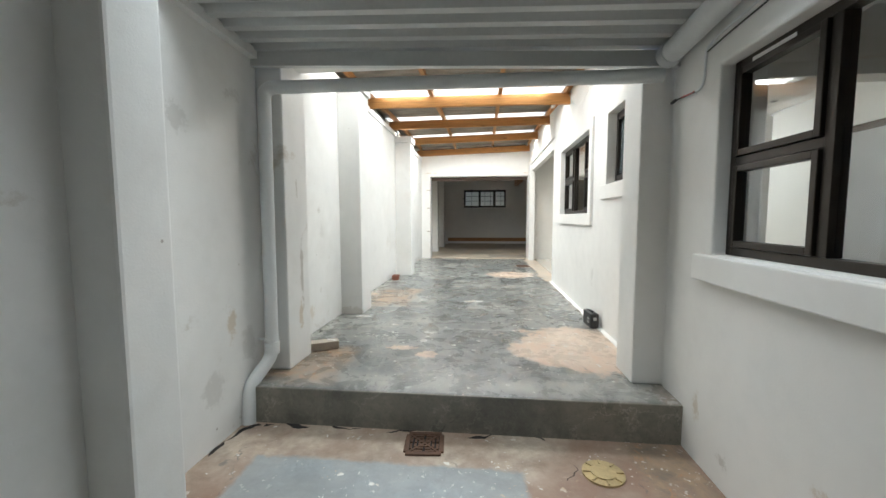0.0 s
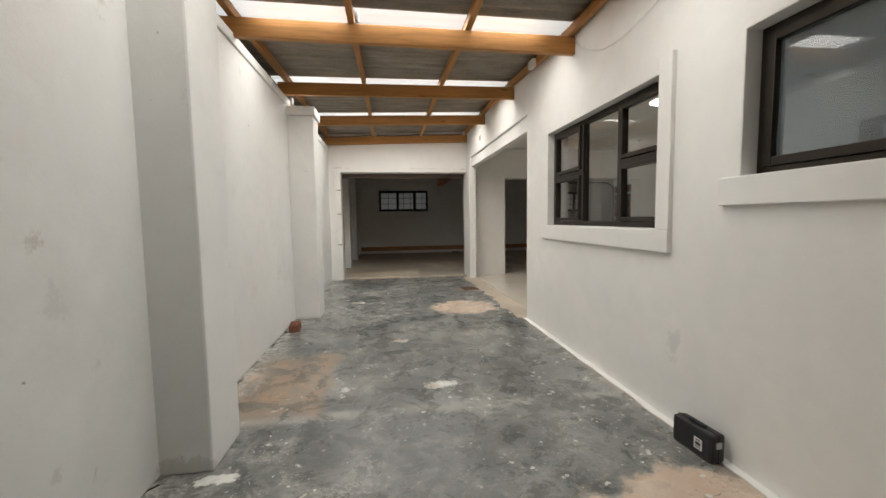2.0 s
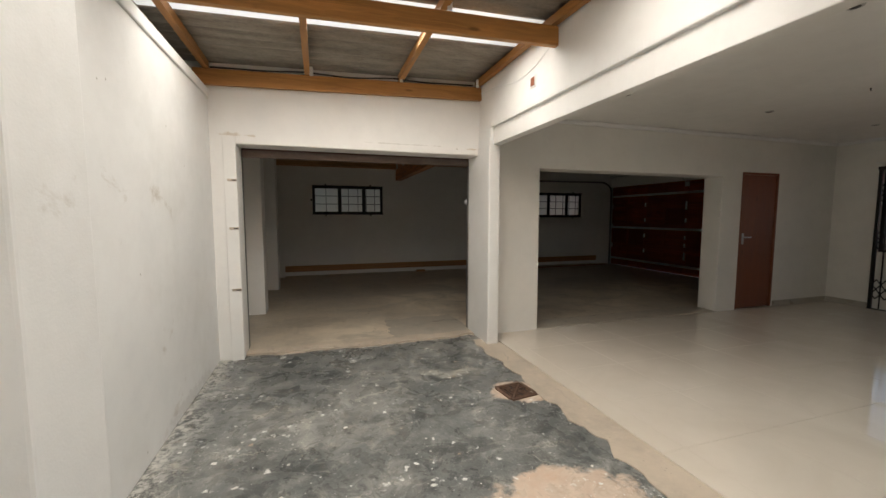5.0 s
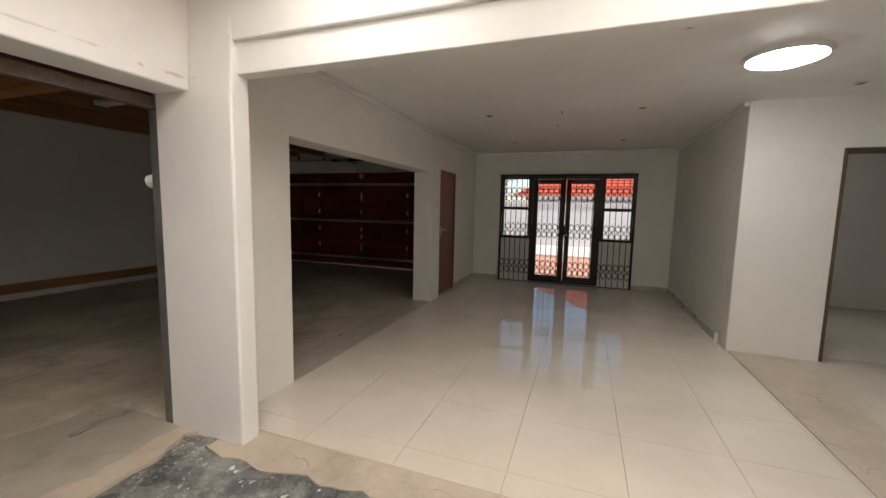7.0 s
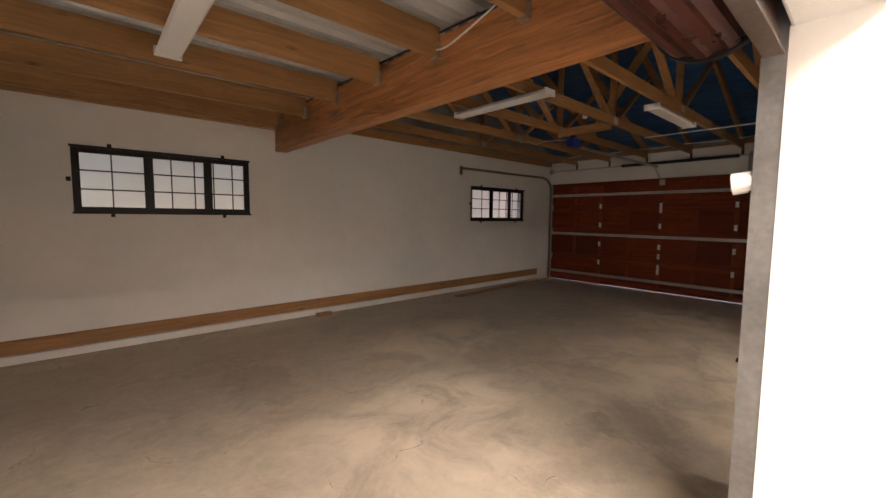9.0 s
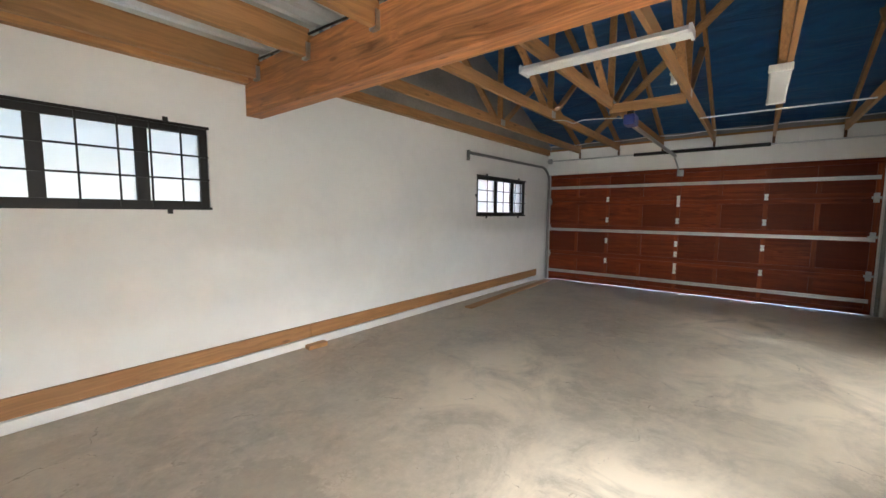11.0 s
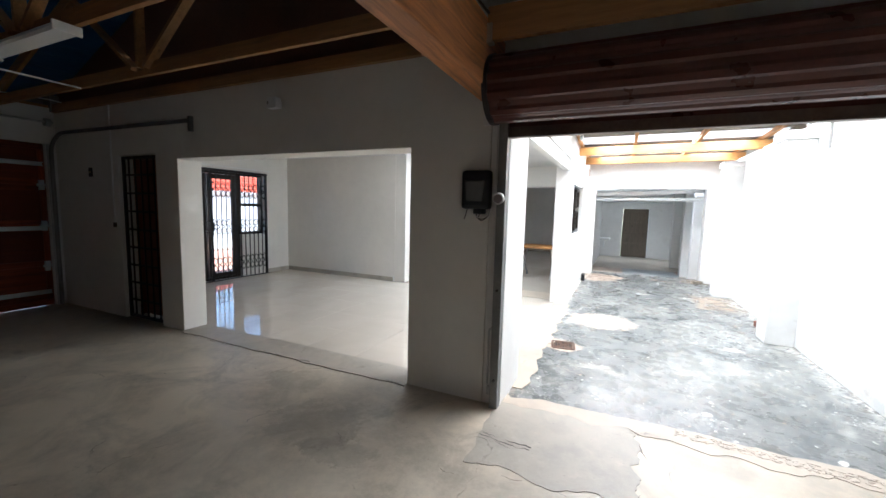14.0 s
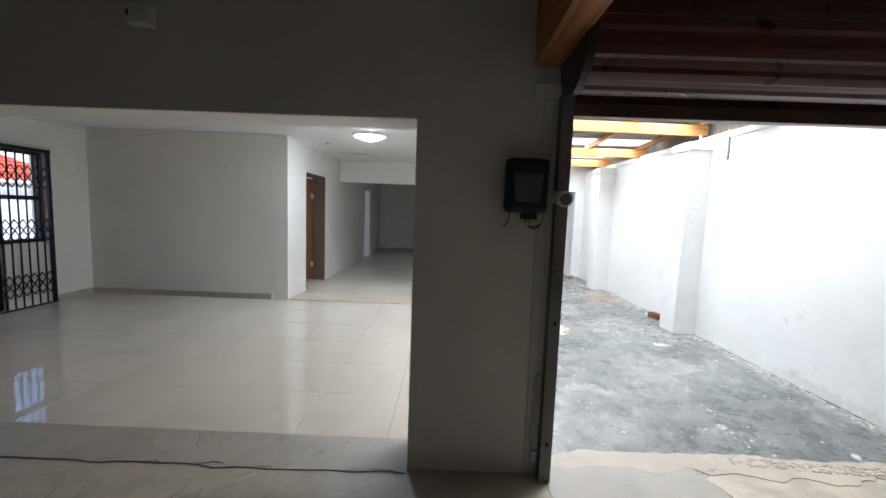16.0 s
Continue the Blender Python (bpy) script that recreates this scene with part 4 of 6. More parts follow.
drain(0.495, 2.99, -0.24, 0.20, 4, "square rusty cast iron drain grate in the yard floor")
drain(1.70, 9.60, 0.0, 0.24, 8, "square rusty cast iron drain grate in the courtyard floor")
mh = thing("inspection_cover", "round brass-coloured inspection cover in the yard floor", "cover", at=(1.45, 2.82, -0.24))
part("ring", rod(bmesh.new(), (0, 0, 0), (0, 0, 0.010), 0.105, 32), BRASS, mh)
part("lid", rod(bmesh.new(), (0, 0, 0.010), (0, 0, 0.016), 0.062, 28), BRASS, mh)
for a in range(8):
    c, s = math.cos(a * math.pi / 4), math.sin(a * math.pi / 4)
    part("lug", bar(bmesh.new(), (c * 0.066, s * 0.066, 0.013), (c * 0.1, s * 0.1, 0.013), 0.008, 0.008), BRASS, mh)

# ---------------------------------------------------------------- windows in the house wall
def framed(bm, x, y0, y1, z0, z1, w=0.045, d=0.05):
    """Four mitred rails round an opening in a plane x."""
    B(bm, x - d / 2, x + d / 2, y0, y0 + w, z0, z1, 0.004)
    B(bm, x - d / 2, x + d / 2, y1 - w, y1, z0, z1, 0.004)
    B(bm, x - d / 2 + 0.001, x + d / 2 - 0.001, y0 + w, y1 - w, z0, z0 + w, 0.004)
    B(bm, x - d / 2 + 0.001, x + d / 2 - 0.001, y0 + w, y1 - w, z1 - w, z1, 0.004)
    return bm


def pane(parent, x, y0, y1, z0, z1, glass):
    ob = part("pane", box(x - 0.002, x + 0.002, y0, y1, z0, z1), glass, parent)
    ob.visible_shadow = False
    return ob


def alu_window(name, x, y0, y1, z0, z1, mullions, transom, split, glass, label):
    """mullions: y of the posts; split: which lights are two opening sashes."""
    win = thing(name, label, "window", kind="structure")
    part("window_frame", framed(bmesh.new(), x, y0, y1, z0, z1, 0.04, 0.06), ALU, win)
    ys = [y0 + 0.04, *mullions, y1 - 0.04]
    for m in mullions:
        part("mullion", box(x - 0.029, x + 0.029, m - 0.022, m + 0.022, z0 + 0.04, z1 - 0.04, 0.003), ALU, win)
    for k, (a, b) in enumerate(zip(ys, ys[1:])):
        a, b = a + (0.022 if k else 0), b - (0.022 if k < len(ys) - 2 else 0)
        if k in split:
            part("transom", box(x - 0.028, x + 0.028, a, b, transom - 0.02, transom + 0.02, 0.003), ALU, win)
            for lo, hi in ((z0 + 0.04, transom - 0.02), (transom + 0.02, z1 - 0.04)):
                sash = part("sash", framed(bmesh.new(), x - 0.018, a + 0.003, b - 0.003, lo + 0.003, hi - 0.003, 0.030, 0.05), ALU, win)
                pane(sash, x - 0.012, a + 0.03, b - 0.03, lo + 0.03, hi - 0.03, glass)
        else:
            pane(win, x, a, b, z0 + 0.04, z1 - 0.04, glass)
    return win


alu_window("window_1", 2.075, 5.24, 6.92, 1.13, 2.045, (5.78, 6.335), 1.60, (0, 2), GLASS, "dark bronze aluminium window with side sashes")
w = thing("window_2", "small dark bronze aluminium window with obscure glass", "window", kind="structure")
part("window_frame", framed(bmesh.new(), 2.088, 4.115, 4.695, 1.385, 2.04, 0.035, 0.06), ALU, w)
sash = part("sash", framed(bmesh.new(), 2.070, 4.152, 4.658, 1.422, 2.003, 0.04, 0.05), ALU, w)
pane(sash, 2.074, 4.19, 4.62, 1.46, 1.965, SMOKED)
alu_window("window_3", 2.07, 1.2, 2.93, 0.89, 1.82, (2.375,), 1.345, (1,), GLASS, "large dark bronze aluminium window in the yard wall")
for y0, y1, z0, z1, right, top in ((5.24, 6.92, 1.125, 2.045, 0.115, 2.13), (4.115, 4.695, 1.385, 2.04, 0.105, 2.42)):
    t = thing("window_surround", "white plastered raised window surround", "surround", "window surrounds", "structure")
    part("sill_band", box(1.945, 1.98, y0 - right, y1 + 0.09, z0 - 0.135, z0 - 0.002, 0.006), WHITE, t)
    part("side_band", box(1.946, 1.98, y0 - right, y0 - 0.004, z0 - 0.002, top, 0.006), WHITE, t)
t = thing("window_surround", "white plastered raised window sill band", "surround", "window surrounds", "structure")
part("sill_band", box(1.935, 1.98, 1.0, 3.035, 0.75, 0.885, 0.008), WHITE, t)
w = thing("window_tape", "strip of white protective tape on the frame", "tape")
part("strip", bar(bmesh.new(), (2.036, 2.80, 1.785), (2.036, 2.55, 1.783), 0.002, 0.025), OFFWHITE, w)

# ---------------------------------------------------------------- fittings on the house wall
c = thing("copper_pipe_stub", "cut copper pipe stub on the white wall", "pipe")
part("pipe", rod(bmesh.new(), (1.962, 3.88, 2.6), (1.962, 3.876, 1.85), 0.008, 10), COPPER, c)
part("clip", box(1.955, 1.976, 3.862, 3.896, 1.99, 2.01, 0.002), GALV, c)
part("capped_end", rod(bmesh.new(), (1.962, 3.876, 1.85), (1.962, 3.875, 1.775), 0.011, 10), GALV, c)
c = thing("conduit", "thin grey conduit on the white wall", "conduit")
tube(round_path([(1.962, 3.95, 2.36), (1.962, 4.9, 2.45), (1.962, 5.3, 2.49), (1.962, 5.34, 2.56), (1.962, 5.36, 2.64)], 0.03), 0.007, "pipe", GALV, c)
part("coupling", rod(bmesh.new(), (1.962, 5.03, 2.463), (1.962, 5.09, 2.469), 0.012, 10), GALV, c)
c = thing("loose_wire", "thin white wire sagging from the rafter end", "wire")
tube(round_path([(1.962, 6.36, 2.73), (1.958, 6.18, 2.57), (1.958, 5.88, 2.43), (1.958, 5.58, 2.425), (1.958, 5.27, 2.47), (1.958, 5.0, 2.52)], 0.12, 8), 0.003, "wire", OFFWHITE, c)
for ry, zl, zr in RAFTERS[1:]:
    c = thing("nail_plate", "small galvanised nail plate on the purlin end", "plate", "purlin plates")
    part("plate", box(1.90, 1.903, ry + 0.08, ry + 0.17, zr + 0.15, zr + 0.205), GALV, c)
c = thing("junction_box", "small white junction box on the purlin", "box")
part("box", box(1.855, 1.90, 7.05, 7.17, roof_z(1.88, 7.1) + 0.11, roof_z(1.88, 7.1) + 0.19, 0.006), OFFWHITE, c)
part("lid", box(1.851, 1.856, 7.06, 7.16, roof_z(1.88, 7.1) + 0.118, roof_z(1.88, 7.1) + 0.182, 0.002), PVC, c)
c = thing("wall_box", "open recessed socket box with stripped wires", "box")
part("frame", box(1.968, 1.978, 9.84, 9.93, 2.56, 2.66, 0.003), OFFWHITE, c)
part("recess", box(1.965, 1.969, 9.855, 9.915, 2.575, 2.645), COPPER, c)
c = thing("white_cable", "white cable sagging below the rafters", "cable")
tube(round_path([(1.962, 11.0, 2.83), (1.962, 10.6, 2.79), (1.962, 10.2, 2.70), (1.962, 10.0, 2.70), (1.962, 9.8, 2.73), (1.955, 9.58, 2.80)], 0.1, 8), 0.004, "cable", OFFWHITE, c)
c = thing("black_cable", "black cable draped along the end rafter", "cable")
tube([(x, 11.0 - 0.012 * math.sin(x * 9), roof_z(x, 11.0) + 0.165 - 0.02 * abs(math.sin(x * 3.1))) for x in [-0.75 + 0.09 * i for i in range(30)]], 0.008, "cable", BLACKP, c)
c = thing("socket_holder", "black lamp holder hanging on the end rafter", "holder")
part("body", rod(bmesh.new(), (1.05, 10.98, 2.94), (1.06, 10.97, 2.87), 0.025, 14, 0.03), BLACKP, c)
for bx, by in ((0.10, 11.0), (1.0, 11.0), (1.86, 11.0), (1.03, 9.5), (0.11, 6.33)):
    c = thing("lamp_stub", "small white lamp holder screwed under a purlin", "lamp", "small lamp holders")
    z = roof_z(bx, by) + 0.145
    part("base", rod(bmesh.new(), (bx + 0.04, by - 0.04, z + 0.06), (bx + 0.04, by - 0.04, z - 0.02), 0.018, 12), OFFWHITE, c)
c = thing("wall_bracket", "galvanised steel bracket on the boundary wall", "bracket")
part("rail", box(-0.80, -0.775, 8.60, 8.64, 2.30, 2.66, 0.003), GALV, c)
part("stub", rod(bmesh.new(), (-0.77, 8.1, 2.55), (-0.77, 8.1, 2.68), 0.02, 12), GALV, c)

# ---------------------------------------------------------------- loose things in the courtyard
def rounded_case(sx, sy, sz, b):
    return box(-sx / 2, sx / 2, -sy / 2, sy / 2, 0, sz, b)


tc = thing("tool_case", "black plastic tool case with white sticker against the wall", "tool case", at=(1.90, 4.80, 0, 0, 0, 4))
tc.scale = (0.8, 0.78, 0.80)
part("shell", rounded_case(0.10, 0.31, 0.18, 0.02), BLACKP, tc)
part("handle", box(-0.012, 0.012, -0.06, 0.06, 0.178, 0.198, 0.006), BLACKP, tc)
part("seam", box(-0.003, 0.003, -0.157, 0.157, 0.004, 0.182, 0.001), DARKHOLE, tc)
part("latch", box(-0.02, 0.02, -0.162, -0.15, 0.10, 0.14, 0.004), GALV, tc)
st = part("sticker", box(-0.0522, -0.0502, -0.085, -0.025, 0.05, 0.12), OFFWHITE, tc, "white sticker with dark print bars")
for k, (a, b) in enumerate(((0.105, 0.112), (0.075, 0.095), (0.06, 0.067))):
    part("print", box(-0.0532, -0.0521, -0.075, -0.035, a, b), BLACKP, st)
bk = thing("clay_brick", "red perforated clay brick on the concrete floor", "brick", at=(-0.70, 7.50, 0, 0, 0, 6))
bm = bmesh.new()
for k in range(4):
    B(bm, -0.053, 0.053, -0.105 + k * 0.063, -0.105 + k * 0.063 + 0.022, 0, 0.075, 0.002)
for k in range(4):
    B(bm, -0.053 + k * 0.032, -0.053 + k * 0.032 + 0.011, -0.104, 0.106, 0.0, 0.0745)
part("block", bm, REDBRICK, bk)
part("core", box(-0.05, 0.05, -0.10, 0.10, 0.001, 0.045), REDBRICK, bk)
bk = thing("cement_brick", "paint-splashed grey cement brick beside the pier", "brick", at=(-0.47, 3.87, 0, 0, 0, -62))
part("block", box(-0.05, 0.05, -0.11, 0.11, 0, 0.068, 0.009), GREYBRICK, bk)
part("paint_splash", bar(bmesh.new(), (-0.03, 0.02, 0.069), (0.035, 0.09, 0.069), 0.018, 0.003), WHITE, bk, "smear of white paint")
s = structure("paint_line", ragged(1.932, 1.976, 3.92, 7.52, 0.0, 0.007, (0.010, 0, 0, 0), 21.0, 140), WHITE, "spilled white paint line along the wall foot", "trim")
structure("jamb_band", box(-0.69, -0.577, 11.066, 11.082, 0.0, 2.22, 0.004), WHITE, "raised plaster band beside the garage opening", "trim")
for jz in (0.72, 1.33, 1.80):
    t = thing("plaster_scar", "rough broken plaster where a hinge was cut out", "scar", "hinge scars")
    part("lump", box(-0.66, -0.576, 11.058, 11.07, jz - 0.012, jz + 0.012, 0.005), SCREED, t)
    # No hole is cut: a near-black box carries the shade of the hollow.
    part("hollow_shade", box(-0.62, -0.58, 11.055, 11.06, jz - 0.006, jz + 0.004), DARKHOLE, t)

# ---------------------------------------------------------------- brown door between room and garage
def panel_door(name, x0, x1, y, z1, label, material):
    d = thing(name, label, "door", kind="structure")
    bm = bmesh.new()
    for a, b in ((x0, x0 + 0.035), (x1 - 0.035, x1)):
        B(bm, a, b, y - 0.05, y + 0.06, 0.02, z1, 0.004)
    B(bm, x0 + 0.035, x1 - 0.035, y - 0.05, y + 0.06, z1 - 0.035, z1, 0.004)
    part("door_frame", bm, DOORWOOD, d)
    leaf = part("leaf", box(x0 + 0.038, x1 - 0.038, y - 0.03, y + 0.012, 0.03, z1 - 0.038, 0.003), material, d, "plain brown varnished door leaf")
    hx = x0 + 0.10
    part("escutcheon", box(hx - 0.02, hx + 0.02, y - 0.036, y - 0.03, 1.02, 1.19, 0.002), GALV, leaf)
    part("door_handle", rod(bmesh.new(), (hx, y - 0.036, 1.13), (hx, y - 0.085, 1.13), 0.009, 12), GALV, leaf)
    part("lever", rod(bmesh.new(), (hx - 0.005, y - 0.08, 1.13), (hx + 0.11, y - 0.08, 1.13), 0.009, 12), GALV, leaf)
    return d


panel_door("door_1", 6.24, 7.03, 11.12, 2.11, "closed brown varnished door with steel lever handle", DOORWOOD)
sg = thing("security_gate", "dark steel grid security gate in the garage doorway", "gate")
bm = framed(bmesh.new(), 0, 6.245, 7.025, 0.03, 2.10, 0.035, 0.03)
bmesh.ops.rotate(bm, matrix=Matrix.Rotation(radians(90), 3, "Z"), verts=bm.verts)
bmesh.ops.transform(bm, matrix=Matrix.Scale(-1, 4, (1, 0, 0)), verts=bm.verts)
bmesh.ops.translate(bm, vec=(0, 11.30, 0), verts=bm.verts)
part("gate_frame", bm, STEELB, sg)
for k in range(1, 6):
    gx = 6.245 + 0.78 * k / 6
    part("upright", box(gx - 0.007, gx + 0.007, 11.293, 11.307, 0.06, 2.07), STEELB, sg)
for k in range(1, 9):
    gz = 0.03 + 2.07 * k / 9
    part("rail", box(6.28, 6.99, 11.288, 11.300, gz - 0.012, gz + 0.012), STEELB, sg)

# doorway and door leaf of the bedroom
RAWWOOD = timber("dark_raw_wood", (0.13, 0.085, 0.055), "z", 0.7)
d = thing("door_2", "open brown varnished door in a dark wooden frame", "door", kind="structure")
bm = bmesh.new()
for a, b in ((5.45, 5.478), (6.497, 6.525)):
    B(bm, 5.146, 5.40, a, b, 0.02, 2.15, 0.004)
B(bm, 5.146, 5.40, 5.478, 6.497, 2.122, 2.15, 0.004)
part("door_frame", bm, RAWWOOD, d, "thin dark unpainted door lining")
leaf = part("leaf", box(5.40, 6.05, 5.46, 5.50, 0.03, 2.105, 0.003), DOORWOOD, d, "brown varnished door leaf standing open")
for hz in (0.35, 1.75):
    part("hinge", box(5.37, 5.43, 5.497, 5.504, hz - 0.05, hz + 0.05, 0.002), GALV, leaf)
part("door_handle", rod(bmesh.new(), (5.98, 5.50, 1.05), (5.98, 5.55, 1.05), 0.009, 12), GALV, leaf)

# far yard door and fittings
d = thing("door_3", "grey weathered door with four ledges", "door", kind="structure")
OLDWOOD = timber("old_grey_wood", (0.16, 0.13, 0.10), "z", 0.7, 0.25)
part("leaf", box(0.15, 1.12, -4.26, -4.21, -0.295, 1.745, 0.003), OLDWOOD, d)
for k in range(5):
    part("ledge", box(0.18, 1.09, -4.21, -4.19, -0.2 + k * 0.44, -0.12 + k * 0.44, 0.003), OLDWOOD, d)
bm = bmesh.new()
for a, b in ((0.04, 0.138), (1.132, 1.23)):
    B(bm, a, b, -4.19, -4.165, -0.30, 1.85, 0.004)
B(bm, 0.138, 1.132, -4.19, -4.166, 1.752, 1.85, 0.004)
part("door_frame", bm, OFFWHITE, d)
t = thing("dado_pipe", "white pipe running round the yard end wall", "pipe")
tube(round_path([(1.93, -3.9, 2.05), (1.93, -4.14, 2.05), (-0.65, -4.14, 2.0)], 0.05), 0.03, "pipe", PVC, t)
t = thing("wall_basin", "small white wall-hung basin in the yard", "basin")
part("bowl", box(1.55, 1.975, -3.75, -3.35, 0.42, 0.52, 0.03), OFFWHITE, t)
part("trap", rod(bmesh.new(), (1.8, -3.55, 0.42), (1.8, -3.55, 0.1), 0.025, 12), PVC, t)
for yy in (0.9, -1.6):
    structure("pilaster", box(-0.71, -0.45, yy, yy + 0.3, -0.35, 2.6, 0.01), WHITE_OLD, "white plastered pilaster in the yard", "pier")

# ---------------------------------------------------------------- patio doors and trellis gate
def glazed(name, parent, y0, y1, z0, z1, w, x=8.47):
    fr = part(name, framed(bmesh.new(), x, y0, y1, z0, z1, w, 0.05), ALU, parent)
    pane(fr, x, y0 + w, y1 - w, z0 + w, z1 - w, GLASS)
    return fr


pd = thing("patio_doors", "dark bronze aluminium glazed doors with side windows", "doors", kind="structure")
part("outer_frame", framed(bmesh.new(), 8.47, 8.55, 9.90, 0.02, 2.165, 0.05, 0.09), ALU, pd)
for a, b in ((8.60, 9.21), (9.235, 9.85)):
    dd = glazed("door_leaf", pd, a, b, 0.06, 2.11, 0.092)
    hy = b - 0.04 if a < 9 else a + 0.04
    part("door_handle", rod(bmesh.new(), (8.44, hy, 1.0), (8.40, hy, 1.0), 0.01, 10), GALV, dd)
for a, b in ((7.965, 8.55), (9.90, 10.50)):
    part("side_frame", framed(bmesh.new(), 8.47, a, b, 0.90, 2.165, 0.05, 0.085), ALU, pd)
    part("side_transom", box(8.44, 8.50, a + 0.05, b - 0.05, 1.49, 1.55, 0.003), ALU, pd)
    pane(pd, 8.47, a + 0.05, b - 0.05, 0.95, 1.49, GLASS)
    pane(pd, 8.47, a + 0.05, b - 0.05, 1.55, 2.115, GLASS)
tg = thing("trellis_gate", "black expanding steel trellis gate before the glass doors", "gate")
GX = 8.315
part("top_track", box(GX - 0.025, GX + 0.025, 7.95, 10.52, 2.15, 2.20, 0.003), STEELB, tg)
part("bottom_track", box(GX - 0.02, GX + 0.02, 7.95, 10.52, 0.018, 0.03), STEELB, tg)
for yy in (7.975, 9.235, 10.49):
    part("post", box(GX - 0.02, GX + 0.02, yy - 0.02, yy + 0.02, 0.03, 2.15, 0.003), STEELB, tg)
NB = 24
step_y = (10.49 - 7.975) / NB
upright = mesh(box(GX - 0.007, GX + 0.007, -0.007, 0.007, 0.04, 2.15), "upright", STEELB)
for k in range(1, NB):
    if k != NB // 2:
        ob = new("upright", upright)
        ob.location.y, ob.parent = 7.975 + step_y * k, tg
for zc in (0.33, 1.08, 1.80):
    bm = bmesh.new()
    for k in range(NB):
        ya, yb = 7.975 + step_y * k, 7.975 + step_y * (k + 1)
        ym = (ya + yb) / 2
        for zz in (zc - 0.075, zc + 0.075):
            for p, q in (((ya, zz), (ym, zz + 0.075)), ((ym, zz + 0.075), (yb, zz)), ((ya, zz), (ym, zz - 0.075)), ((ym, zz - 0.075), (yb, zz))):
                bar(bm, (GX + 0.008, *p), (GX + 0.008, *q), 0.005, 0.014)
    part("lattice_band", bm, STEELB, tg)
part("lock_box", box(GX - 0.03, GX + 0.03, 9.19, 9.28, 1.0, 1.18, 0.004), STEELB, tg)
pl = thing("curtain_rail", "white curtain rail above the patio doors", "rail")
part("rail", box(8.29, 8.32, 7.85, 10.55, 2.245, 2.27, 0.003), OFFWHITE, pl)
for yy in (7.9, 9.2, 10.5):
    part("rail_bracket", box(8.318, 8.35, yy - 0.01, yy + 0.01, 2.24, 2.275), OFFWHITE, pl)

alu_window("window_6", 8.47, 5.5, 6.95, 0.90, 2.10, (6.22,), 1.6, (0,), GLASS, "dark bronze aluminium bedroom window")

# ---------------------------------------------------------------- room fittings
def skirting(name, x0, x1, y0, y1):
    structure(name, box(x0, x1, y0, y1, 0.015, 0.105, 0.004), SKIRT, "cream porcelain tile skirting", "skirting")


skirting("baseboard", 8.335, 8.349, 7.33, 7.95)
skirting("baseboard", 8.335, 8.349, 10.53, 11.06)
skirting("baseboard", 5.42, 8.33, 7.323, 7.337)
skirting("baseboard", 7.05, 8.33, 11.058, 11.072)
skirting("baseboard", 2.2, 5.14, -1.102, -1.088)
structure("cornice", box(8.30, 8.35, 7.33, 11.06, 2.59, 2.642, 0.02), CEIL, "white plaster cornice", "cornice")
structure("cornice", box(5.15, 8.30, 7.323, 7.375, 2.59, 2.642, 0.02), CEIL, "white plaster cornice", "cornice")
structure("cornice", box(2.11, 8.30, 11.02, 11.072, 2.59, 2.642, 0.02), CEIL, "white plaster cornice", "cornice")
for dx, dy in ((3.08, 10.0), (5.10, 10.02), (5.15, 8.31), (7.12, 10.05), (7.25, 8.33), (4.72, 6.68), (3.1, 8.3)):
    t = thing("downlight", "small recessed ceiling downlight with chrome rim, unlit", "downlight", "ceiling downlights", at=(dx, dy, 2.64))
    part("rim", rod(bmesh.new(), (0, 0, 0.0), (0, 0, -0.008), 0.045, 20, 0.04), GALV, t)
    part("bulb", rod(bmesh.new(), (0, 0, -0.008), (0, 0, -0.010), 0.026, 16), BLACKP, t)
for dx, dy in ((5.1, 9.16), (5.8, 9.25)):
    t = thing("ceiling_hook", "tiny dark screw hook in the ceiling", "hook", "ceiling hooks")
    part("hook", rod(bmesh.new(), (dx, dy, 2.64), (dx, dy, 2.615), 0.006, 8), BLACKP, t)
t = thing("dome_light", "round bright domed roof light with grey rim", "roof light", at=(3.82, 7.55, 2.64))
bm = bmesh.new()
bmesh.ops.create_cone(bm, cap_ends=False, segments=48, radius1=0.235, radius2=0.265, depth=0.03, matrix=Matrix.Translation((0, 0, -0.015)))
bmesh.ops.create_cone(bm, cap_ends=False, segments=48, radius1=0.235, radius2=0.22, depth=0.02, matrix=Matrix.Translation((0, 0, -0.020)))
part("rim", bm, OFFWHITE, t, smooth=True)
bm = bmesh.new()
bmesh.ops.create_uvsphere(bm, u_segments=32, v_segments=24, radius=0.365)
bmesh.ops.translate(bm, verts=bm.verts, vec=(0, 0, 0.28))
bmesh.ops.delete(bm, geom=[v for v in bm.verts if v.co.z > -0.006], context="VERTS")
part("diffuser", bm, DIFFUSER, t, "glowing white domed diffuser", smooth=True)
t = thing("trapdoor", "white ceiling board hanging loose by the passage", "board")
part("board", bar(bmesh.new(), (4.2, 5.2, 2.60), (4.9, 5.2, 2.632), 0.9, 0.012), CEIL, t)
t = thing("trestle_table", "pale wooden trestle table top", "table")
part("tabletop", box(2.45, 3.3, 4.6, 5.5, 0.72, 0.75, 0.004), PINE, t)
for lx in (2.55, 3.2):
    for a, b in ((4.7, 5.4), (5.4, 4.7)):
        part("leg", bar(bmesh.new(), (lx, a, 0.02), (lx, b, 0.72), 0.03, 0.03), GALV, t)
t = thing("door_stop_post", "short white pipe stub by the wall corner", "stub")
